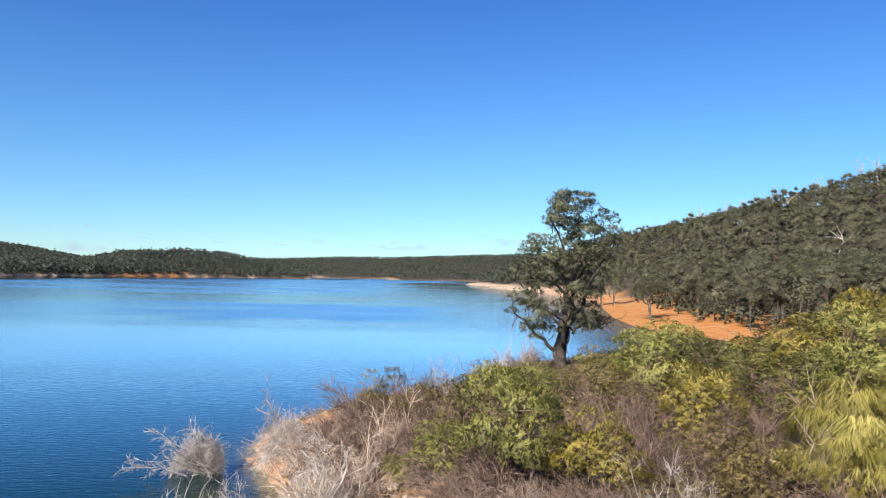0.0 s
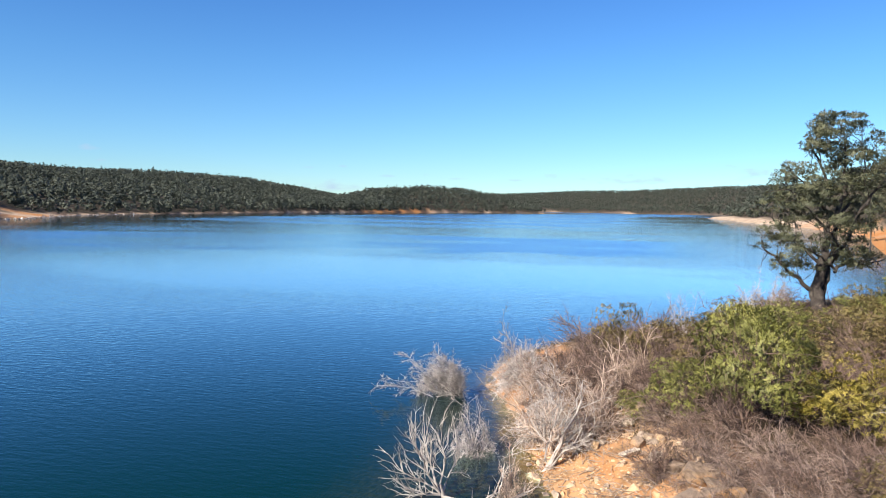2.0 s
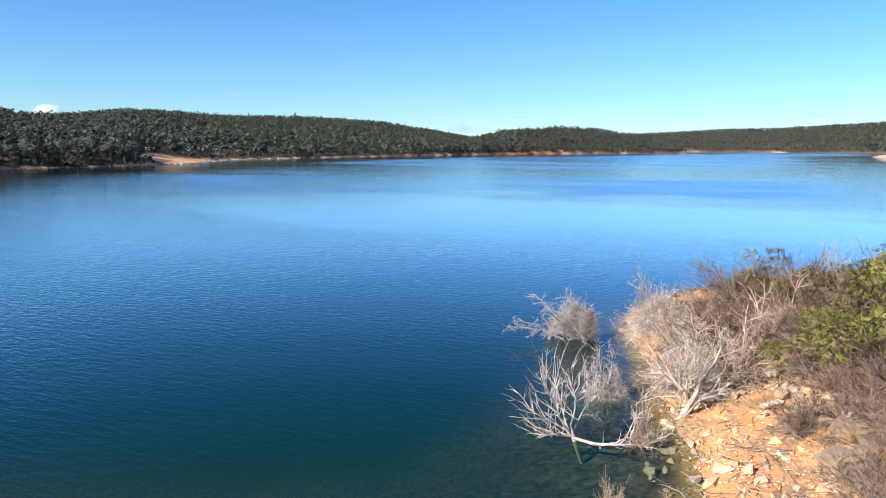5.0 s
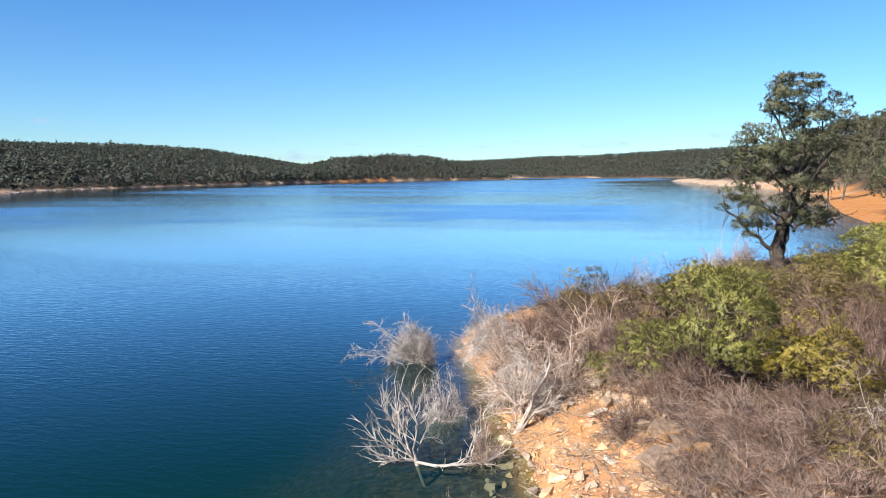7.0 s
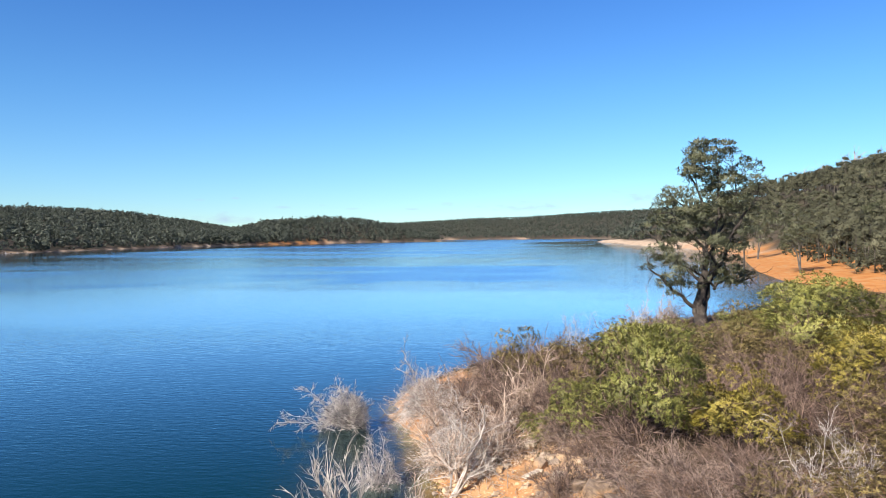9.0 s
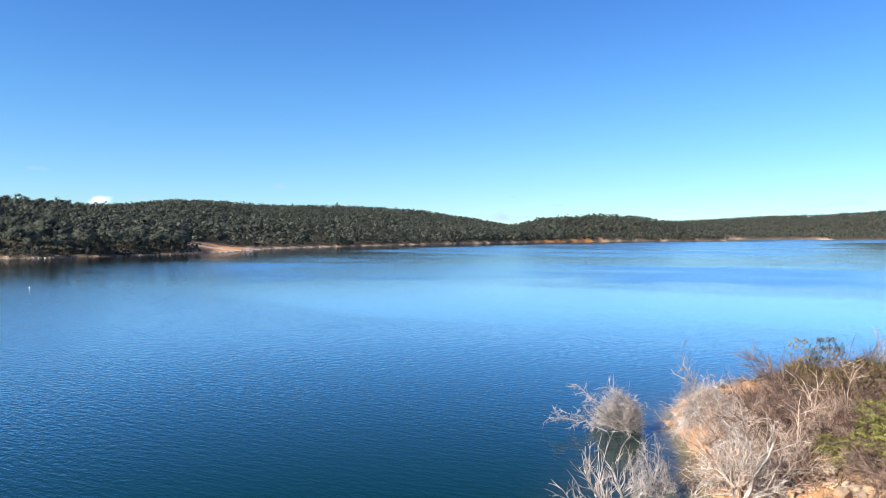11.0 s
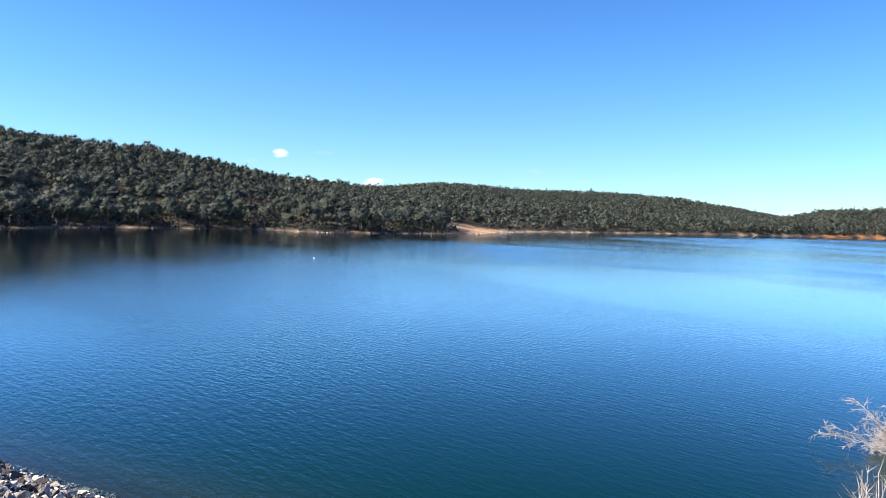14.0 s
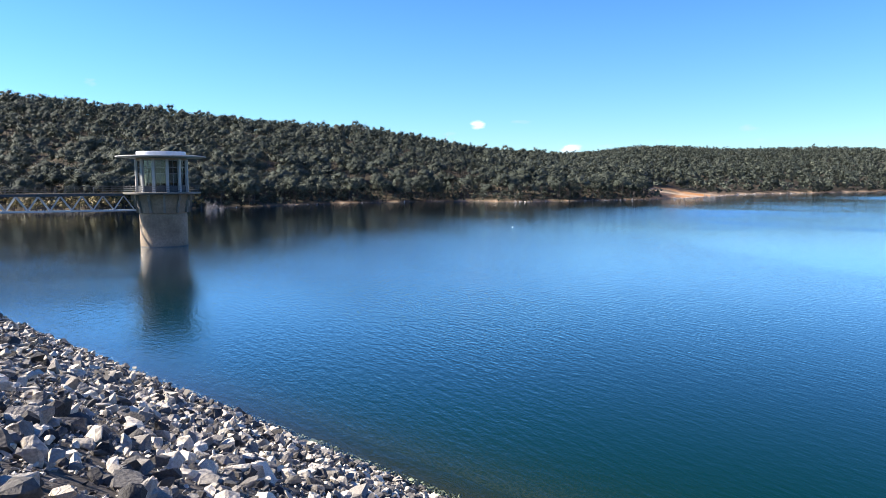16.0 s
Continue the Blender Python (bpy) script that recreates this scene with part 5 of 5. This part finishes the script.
# ---- the lone tree on the point ----
def lone_tree(x, y):
    rs = np.random.RandomState(7)
    t = thing("eucalyptus_tree", "tall dark eucalyptus tree with forked trunk and open crown", "tree", pose(x, y, ground_at(x, y) - 0.15) @ Matrix.Scale(0.92, 4))
    stems = [  # across, up, depth in metres
        [(0, 0, 0, .66), (-.1, 1.2, 0, .56), (-.1, 2.6, 0, .46), (.2, 4.2, .1, .38), (.45, 6, .2, .32), (.6, 7.8, .2, .27), (1.2, 9.6, .1, .21), (1.7, 11.6, 0, .15), (1.6, 14.4, -.2, .09), (1.3, 17, -.3, .04)],
        [(-.1, 1.0, 0, .27), (-.7, 2.2, -.3, .21), (-2.2, 3.6, -.7, .14), (-3.6, 4.9, -1.2, .11), (-5.0, 6.2, -1.6, .04)],
        [(.2, .8, .2, .34), (.5, 2.4, .4, .29), (.85, 4.1, .6, .24), (1.15, 6, .8, .21), (1.3, 8, .9, .17), (.6, 9.4, .9, .14), (-.6, 11.4, .8, .09), (-2.4, 13, .6, .04)],
        [(.3, 3.9, .1, .22), (1.8, 6.8, -.6, .17), (2.8, 9.7, -1.2, .13), (4.3, 12.0, -1.6, .09), (5.0, 14.5, -1.8, .04)],
        [(.7, 10.1, .1, .14), (-.1, 13.6, .8, .1), (-1.0, 15.9, 1.2, .06), (.3, 17.6, 1.2, .03)],
        [(1.25, 3.9, .3, .16), (2.6, 5.0, 1.2, .12), (4.0, 4.5, 1.8, .08), (5.3, 5.1, 2.2, .03)],
        [(.9, 8.5, .2, .14), (2.6, 11.0, 1.4, .1), (3.6, 13.0, 2.0, .07), (3.2, 16.4, 1.8, .03)],
        [(.2, 4.5, .6, .13), (-1.6, 6.3, 1.8, .1), (-3.2, 8.3, 2.2, .07), (-4.4, 9.4, 2.4, .03)],
        [(.5, 8.0, .9, .12), (-1.2, 9.6, -.6, .09), (-2.6, 11.2, -1.3, .06), (-3.4, 12.0, -1.6, .03)],
        [(.4, 5.0, .4, .12), (1.0, 6.4, -1.6, .1), (.2, 7.6, -3.0, .06), (-.8, 8.4, -3.6, .03)],
        [(.6, 6.0, .6, .12), (1.6, 8.0, 2.4, .1), (2.8, 9.0, 3.4, .06), (3.8, 9.6, 3.8, .03)],
        [(1.2, 4.2, .3, .12), (-.4, 5.4, -1.4, .09), (-2.0, 6.4, -2.6, .06), (-3.0, 6.9, -3.2, .03)],
    ]
    foliage, ends, dirs = Soup(), [], []
    for k, st in enumerate(stems):
        st = np.array(st)
        n = max(4, len(st) * 3)
        u, q = np.linspace(0, len(st) - 1, n), np.arange(len(st))
        pts = np.stack([np.interp(u, q, st[:, 0]), np.interp(u, q, st[:, 2]), np.interp(u, q, st[:, 1]) * 0.95], -1)
        pts[1:-1] += rs.normal(size=(n - 2, 3)) * 0.09
        s = Soup()
        tube(s, pts, np.interp(u, q, st[:, 3]) * 1.0, 9)
        lo = 0.3 if k else 0.5
        c, d = pick(pts[None], 15 if k else 20, rs, lo)
        two = twigs(s, c, unit(d + rs.normal(size=d.shape) * 0.75 + [0, 0, 0.1]), 1.5, 0.045, rs, 0.3, 5, 4)
        c, d = pick(two, 30, rs, 0.35)
        three = twigs(s, c, unit(d + rs.normal(size=d.shape) * 0.7), 0.7, 0.018, rs, 0.3, 3)
        part("trunk" if k == 0 else "limb", s, M_BARK, t, smooth_faces=True)
        e = np.concatenate([two[:, -1], three[rs.permutation(30)[:8], -1], pts[-1:]])
        ends.append(e)
        dirs.append(unit(e - pts[len(pts) // 2]))
    # the crown's outline: height, reach to either side
    env = np.array([(3.4, -3.6, 2.0), (4.7, -5.0, 5.2), (6.2, -5.5, 5.0), (8.5, -4.9, 4.6), (10.7, -4.4, 5.2), (13, -3.9, 4.9), (14.2, -1.6, 5.6), (15.4, -2.2, 5.0), (16.6, -1.4, 3.6), (17.8, .2, 2.4)])
    hz = rs.uniform(3.9, 17.5, 270)
    lo, hi = np.interp(hz, env[:, 0], env[:, 1]), np.interp(hz, env[:, 0], env[:, 2])
    k = rs.uniform(0.06, 0.94, 270)
    dy = rs.uniform(-1, 1, 270) * (hi - lo) / 2 * 0.85 * np.sqrt(1 - (2 * k - 1) ** 2)
    extra = np.stack([lo + k * (hi - lo), dy, hz], -1)
    gap = np.sin(extra @ np.array([1.1, .7, .9]) + 1) + np.sin(extra @ np.array([-.8, .9, 1.5]))
    extra = extra[gap > -0.45]
    c = np.concatenate(ends)
    near = c[np.argmin(((extra[:, None] - c[None]) ** 2).sum(-1), 1)]
    way = extra - near
    s = Soup()
    twigs(s, near, unit(way), np.linalg.norm(way, axis=1) * 0.95, 0.03, rs, 0.12, 4)
    tagged(part("twig_growth", s, M_BARK, t), kind="stuff")
    c = np.concatenate([c[rs.permutation(len(c))[:85]], extra])
    e_lo, e_hi = np.interp(c[:, 2], env[:, 0], env[:, 1]), np.interp(c[:, 2], env[:, 0], env[:, 2])
    c = c[(c[:, 2] > 3.4) & (c[:, 2] < 17.9) & (c[:, 0] > e_lo - 0.1) & (c[:, 0] < e_hi + 0.1)]
    # each lump is a small umbrella of leaf sprays
    tufts = 26
    big = rs.uniform(0.4, 0.85, (len(c), 1))
    ball = outward(len(c) * tufts, rs, -0.3, 1.0)
    at = np.repeat(c, tufts, 0) + ball * np.repeat(big, tufts, 0) * np.array([1.1, 1.1, 0.5]) * rs.uniform(0.6, 1.1, (len(ball), 1))
    body = unit(np.repeat(c - [0.2, 0, 9.5], tufts, 0) * [1, 1, 0.5])
    # sunlight on each lump's top is put into the leaf colour by height
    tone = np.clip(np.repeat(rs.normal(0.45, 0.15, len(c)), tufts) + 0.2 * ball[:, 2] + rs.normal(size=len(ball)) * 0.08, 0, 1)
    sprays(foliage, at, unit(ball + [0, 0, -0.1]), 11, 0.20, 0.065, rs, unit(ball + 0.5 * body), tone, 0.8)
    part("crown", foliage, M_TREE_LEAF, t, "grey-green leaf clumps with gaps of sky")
    return t


lone_tree(10.75, 65.6)


# ---- trees on the far orange bank, and snags on the ridges ----
def bank_tree(seed, h):
    rs = np.random.RandomState(seed)
    t = thing("bank_tree", "slender grey-trunked eucalyptus above the orange bank", "tree")
    s, f = Soup(), Soup()
    tops = []
    for k in range(rs.randint(2, 4)):
        lean = rs.normal(size=2) * 0.22 * h
        pts = np.array([(0, 0, -0.5), (lean[0] * .2, lean[1] * .2, h * .3), (lean[0] * .6, lean[1] * .6, h * .6), (lean[0], lean[1], h * .9)])
        tube(s, pts, [0.22, 0.17, 0.11, 0.04], 6)
        c, d = pick(pts[None], 14, rs, 0.4)
        two = twigs(s, c, unit(d * 0.8 + rs.normal(size=d.shape) * 0.6), h * 0.27, 0.05, rs, 0.3, 4, 4)
        tops.append(np.concatenate([two[:, -1], two[:, 2], pts[-1:]]))
    part("trunk", s, M_FAR_BARK, t)
    c = np.concatenate(tops)
    c = c + rs.normal(size=c.shape) * 0.4
    tufts = 16
    ball = outward(len(c) * tufts, rs, -0.4, 1.0)
    at = np.repeat(c, tufts, 0) + ball * np.repeat(rs.uniform(0.6, 1.2, (len(c), 1)), tufts, 0) * np.array([1.1, 1.1, 0.7])
    # lumps coloured lighter on top, as if lit from above
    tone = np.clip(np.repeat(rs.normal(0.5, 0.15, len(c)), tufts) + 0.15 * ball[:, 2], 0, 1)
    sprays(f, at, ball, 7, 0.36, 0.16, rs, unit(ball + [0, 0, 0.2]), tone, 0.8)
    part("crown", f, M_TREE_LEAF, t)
    return t


kinds = [bank_tree(200 + i, 13.0) for i in range(4)]
rs_b = np.random.RandomState(5)
for i, (yaw, r, h) in enumerate([(-16.0, 205, 14), (-23.3, 215, 14), (-20.4, 300, 12), (-25.9, 208, 12),
                                 (-26.8, 190, 12), (-28.4, 180, 12), (-29.8, 175, 13), (-31.0, 168, 12), (-13.2, 320, 15), (-12.3, 335, 14), (-27.6, 205, 14), (-30.4, 195, 14)]):
    x, y = -math.sin(radians(yaw)) * r, math.cos(radians(yaw)) * r
    m = pose(x, y, ground_at(x, y), 0, 0, 67 * i) @ Matrix.Diagonal((h / 13, h / 13, h / 13, 1))
    if i < len(kinds):
        kinds[i].matrix_world = m
        ob = kinds[i]
    else:
        ob = copy_thing(kinds[i % 4], m)
    tagged(ob, group="trees on the orange bank")

snag = thing("dead_snag", "bare white dead tree rising over the ridge forest", "dead tree", group="dead snags on the ridge")
s = Soup()
rs = np.random.RandomState(33)
one = twigs(s, np.array([[0.0, 0, 0]]), np.array([[0.05, 0, 1.0]]), 17.0, 0.32, rs, 0.05, 6, 6)
q, d = pick(one, 9, rs, 0.5)
two = twigs(s, q, unit(d + rs.normal(size=d.shape) * 0.6), 4.5, 0.17, rs, 0.25, 5, 4)
q, d = pick(two, 30, rs, 0.3)
twigs(s, q, unit(d + rs.normal(size=d.shape) * 0.6), 1.8, 0.08, rs, 0.25, 4)
part("branches", s, M_DEADWOOD, snag)
for i, (yaw, r, k) in enumerate([(-19.4, 500, 1.15), (-18.6, 520, .9), (-25.3, 440, .85), (-27.2, 485, 1.0), (-29.9, 480, 1.1), (-30.9, 470, 1.0), (-17.4, 560, .9), (-24.4, 500, .95), (-16.2, 590, .9), (-22.2, 520, .9),
                                 (-28.6, 300, .7), (73.0, 640, .8), (66.5, 690, .9), (89.0, 620, .8), (-23.2, 500, .85), (-21.2, 530, .9)]):
    x, y = -math.sin(radians(yaw)) * r, math.cos(radians(yaw)) * r
    m = pose(x, y, ground_at(x, y) - 0.5, 0, 0, 51 * i) @ Matrix.Diagonal((k, k, k, 1))
    if i == 0:
        snag.matrix_world = m
    else:
        copy_thing(snag, m)

# ---- stones ----
def rock_hull(seed, n=16):
    """An angular quarry stone about one metre across."""
    rs = np.random.RandomState(seed)
    p = rs.normal(size=(n, 3))
    p = np.sign(p) * np.abs(unit(p)) ** 0.75 * rs.uniform(0.36, 0.5, (n, 1)) * np.array([1.15, 0.85, 0.62])
    bm = bmesh.new()
    for q in p:
        bm.verts.new(q)
    out = bmesh.ops.convex_hull(bm, input=bm.verts)
    bmesh.ops.delete(bm, geom=[g for g in out["geom_interior"] if isinstance(g, bmesh.types.BMVert)], context="VERTS")
    bmesh.ops.triangulate(bm, faces=bm.faces)
    bm.verts.index_update()
    v, f = np.array([q.co[:] for q in bm.verts]), np.array([[w.index for w in g.verts] for g in bm.faces])
    bm.free()
    return v, f


HULLS = [rock_hull(300 + i) for i in range(14)]
PLAIN = [rock_hull(340 + i, 9) for i in range(14)]


def turns(n, rs, tilt=0.5):
    a, b, c = rs.uniform(0, 6.28, n), rs.normal(size=n) * tilt, rs.normal(size=n) * tilt
    ca, sa, cb, sb, cc, sc = np.cos(a), np.sin(a), np.cos(b), np.sin(b), np.cos(c), np.sin(c)
    z, o = np.zeros(n), np.ones(n)
    A = np.array([[ca, -sa, z], [sa, ca, z], [z, z, o]]).transpose(2, 0, 1)
    B = np.array([[o, z, z], [z, cb, -sb], [z, sb, cb]]).transpose(2, 0, 1)
    C = np.array([[cc, z, sc], [z, o, z], [-sc, z, cc]]).transpose(2, 0, 1)
    return B @ C @ A


def strew(soup, at, size, rs, kinds=HULLS):
    R = turns(len(at), rs)
    which = rs.randint(0, len(kinds), len(at))
    for k, (v, f) in enumerate(kinds):
        i = np.nonzero(which == k)[0]
        if len(i) == 0:
            continue
        shape = rs.uniform(0.6, 1.15, (len(i), 1, 3)) * np.array([1, 1, 0.85])
        w = np.einsum("nij,nvj->nvi", R[i], v[None] * shape) * size[i][:, None, None] + at[i][:, None, :]
        soup.add(w.reshape(-1, 3), (f[None] + (np.arange(len(i)) * len(v))[:, None, None]).reshape(-1, 3))


ALONG = np.array([-0.920, -0.392])       # along the dam, away from the point
ACROSS = np.array(DAM_N)


def dam_points(n, u0, u1, s0, s1, rs):
    u, s = rs.uniform(u0, u1, n), rs.uniform(s0, s1, n)
    P = u[:, None] * ALONG + s[:, None] * ACROSS
    return P, ground_height(P)


embankment = thing("dam_embankment", "sloping dam face of loose grey quarry stone", "dam", kind="structure")
rs = np.random.RandomState(400)
rip = Soup()
for n, u0, u1, s0, s1, lo, hi in ((7600, 1, 22, 0.6, 18.2, 0.08, 0.52), (5200, 20, 55, 0.6, 18.3, 0.16, 0.75), (5600, 52, 130, 0.6, 18.4, 0.3, 0.95), (900, -8, 3, 8, 18.2, 0.12, 0.6), (5200, -9, 60, 17.4, 21.8, 0.12, 0.42)):
    P, z = dam_points(n, u0, u1, s0, s1, rs)
    size = lo + (hi - lo) * rs.uniform(size=n) ** 2.8
    if u1 == 22:                              # here and there the bedding gravel lies open near the crest
        keep = (lumps(P, 1.6, 55) < 0.3) | (P @ ACROSS > 7) | (size < 0.12)
        P, z, size = P[keep], z[keep], size[keep]
    strew(rip, np.column_stack([P, z + size * (0.16 if s1 < 20 else -0.1)]), size, rs, HULLS if u1 < 30 else PLAIN)
ob = part("riprap", rip, M_ROCK, embankment, "heap of broken grey granite")
tagged(ob, kind="stuff")
chips = Soup()
P, z = dam_points(9000, 2, 24, 0.5, 10, rs)
strew(chips, np.column_stack([P, z + 0.02]), rs.uniform(0.04, 0.12, len(P)), rs, PLAIN)
tagged(part("gravel_chips", chips, M_ROCK, embankment, "brown-grey gravel between the stones"), kind="stuff")
rock_meshes = [Soup().add(v, f).mesh("boulder", M_ROCK_ONE) for v, f in HULLS]
P, z = dam_points(300, 4, 24, 1.0, 11, rs)
R = turns(300, rs)
for i in range(300):
    o = part("boulder", rock_meshes[i % len(rock_meshes)], None, embankment)
    k = 0.22 + 0.52 * rs.uniform() ** 3
    o.matrix_basis = Matrix.Translation((P[i, 0], P[i, 1], z[i] + k * 0.12)) @ Matrix(R[i].tolist()).to_4x4() @ Matrix.Diagonal((k * rs.uniform(0.75, 1.3), k * rs.uniform(0.75, 1.3), k * rs.uniform(0.6, 1.1), 1))

# stones on the orange bank at the water's edge
M_RUST_ROCK = material("rust_stained_rock", [(0.3, (0.12, 0.095, 0.08)), (0.5, (0.26, 0.18, 0.12)), (0.7, (0.45, 0.24, 0.10))], 1.2, 0.9, bump=0.6, bump_scale=6.0, fine=(12.0, 0.25))
bank_meshes = [Soup().add(v, f).mesh("stone", M_BANK_ROCK) for v, f in HULLS]
stones = thing("bank_stones", "scattered ochre and grey stones on the orange bank", "stones", kind="structure")
n = 300
P = np.stack([rs.uniform(-6, 3.5, n * 4), rs.uniform(19, 34, n * 4)], -1)
d = shore_distance(P)
P = P[(d > -1.5) & (d < 5.5)][:n]
z, R = ground_height(P), turns(len(P), rs)
for i in range(len(P)):
    o = part("stone", bank_meshes[i % len(bank_meshes)], None, stones)
    k = 0.15 + 0.55 * rs.uniform() ** 2.5
    o.matrix_basis = Matrix.Translation((P[i, 0], P[i, 1], z[i] + k * 0.06)) @ Matrix(R[i].tolist()).to_4x4() @ Matrix.Scale(k, 4)
pebbles = Soup()
P = np.stack([rs.uniform(-7, 4, 15000), rs.uniform(18.5, 40, 15000)], -1)
d = shore_distance(P)
P = P[(d > -0.3) & (d < 6)]
strew(pebbles, np.column_stack([P, ground_height(P) + 0.01]), 0.04 + 0.2 * rs.uniform(size=len(P)) ** 3, rs, PLAIN)
M_PEBBLE = material("ochre_pebbles", [(0.1, (0.30, 0.2, 0.13)), (0.45, (0.52, 0.35, 0.2)), (0.75, (0.62, 0.42, 0.24)), (0.95, (0.66, 0.58, 0.48))], 1.5, 0.9, source="island", mix=0.65)
tagged(part("pebbles", pebbles, M_PEBBLE, stones), kind="stuff")
for x, y, k, turn in ((0.9, 26.0, 1.5, 20), (1.4, 25.2, 1.2, 95), (0.2, 26.8, 1.0, 150), (1.9, 26.2, 0.9, 305), (-1.3, 30.2, 0.9, 70), (2.0, 26.6, 0.8, 130), (-2.2, 22.0, 0.9, 200), (-1.2, 21.2, 1.0, 250)):
    b = part("boulder", Soup().add(*HULLS[int(turn) % len(HULLS)]), M_RUST_ROCK, None)
    b.matrix_world = pose(x, y, ground_at(x, y) + 0.15 * k, 12, 8, turn) @ Matrix.Scale(k, 4)
    tagged(b, "large rust-stained boulder half sunk in the bank", "boulder", group="boulders on the bank")

for x, y, z, size, tilt, hull in ((0.8, 23.7, 0.35, (1.9, 1.3, 1.9), 24, 3), (1.5, 24.3, 0.2, (1.6, 1.2, 1.3), -14, 8)):
    b = part("boulder", Soup().add(*HULLS[hull]), M_RUST_ROCK, None)
    b.matrix_world = pose(x, y, ground_at(x, y) + z, tilt, -18, 35 + 40 * hull) @ Matrix.Diagonal((*size, 1))
    tagged(b, "tilted grey and orange rock slab jutting from the bank", "boulder", group="boulders on the bank")
M_PALE_SLAB = material("pale_slab_stone", [(0.3, (0.40, 0.33, 0.25)), (0.5, (0.58, 0.50, 0.40)), (0.7, (0.66, 0.52, 0.36))], 1.4, 0.9, bump=0.5, bump_scale=7.0, fine=(14.0, 0.2))
for x, y, size, turn, hull in ((-2.3, 22.3, (1.7, 1.3, 0.5), 10, 1), (-1.2, 22.0, (1.2, 1.0, 0.5), 75, 5), (-3.1, 21.7, (1.2, 0.9, 0.4), 140, 9), (-1.6, 29.8, (1.2, 0.9, 0.6), 30, 2), (-2.1, 33.1, (0.8, 0.7, 0.9), 0, 6),
                               (-0.6, 29.0, (0.9, 0.7, 0.5), 60, 11), (-2.7, 24.6, (0.8, 0.6, 0.4), 15, 12), (-1.0, 25.4, (0.7, 0.6, 0.4), 100, 4), (-0.2, 21.2, (1.4, 1.0, 0.6), 48, 7)):
    b = part("slab", Soup().add(*HULLS[hull]), M_PALE_SLAB, None)
    b.matrix_world = pose(x, y, ground_at(x, y) + 0.1 * size[2], 8, -6, turn) @ Matrix.Diagonal((*size, 1))
    tagged(b, "flat pale sandy rock slab on the orange bank", "rock", group="pale slabs on the bank")

# pale rubble along the far shores
M_SHORE_ROCK = material("bleached_shore_rock", [(0.2, (0.2, 0.15, 0.12)), (0.5, (0.42, 0.34, 0.28)), (0.85, (0.7, 0.64, 0.58))], 0.4, 0.9, source="island", mix=0.6)


def shore_rubble(label, first, last, per_metre, lo, hi, seed):
    """Stones strewn along the waterline from one corner of the shore to another."""
    rs = np.random.RandomState(seed)
    ends = SHORE[first:last + 1]
    soup = Soup()
    for a, b in zip(ends[:-1], ends[1:]):
        n = int(np.linalg.norm(b - a) * per_metre)
        P = a + (b - a) * rs.uniform(0, 1, (n, 1)) + rs.normal(size=(n, 2)) * 2.2
        keep = (shore_distance(P) > -0.6) & (lumps(P, 26, 61) > -0.35)
        P = P[keep]
        size = lo + (hi - lo) * rs.uniform(size=len(P)) ** 2.5
        strew(soup, np.column_stack([P, ground_height(P) + size * 0.12]), size, rs, PLAIN)
    ob = part("shore_rubble", soup, M_SHORE_ROCK, None, label)
    return tagged(ob, category="stones", kind="stuff")


shore_rubble("pale broken stones along the forested far shore", 46, 50, 2.2, 0.4, 1.9, 71)
shore_rubble("pale broken stones on the bank behind the tower", 50, 55, 1.2, 0.3, 1.2, 72)
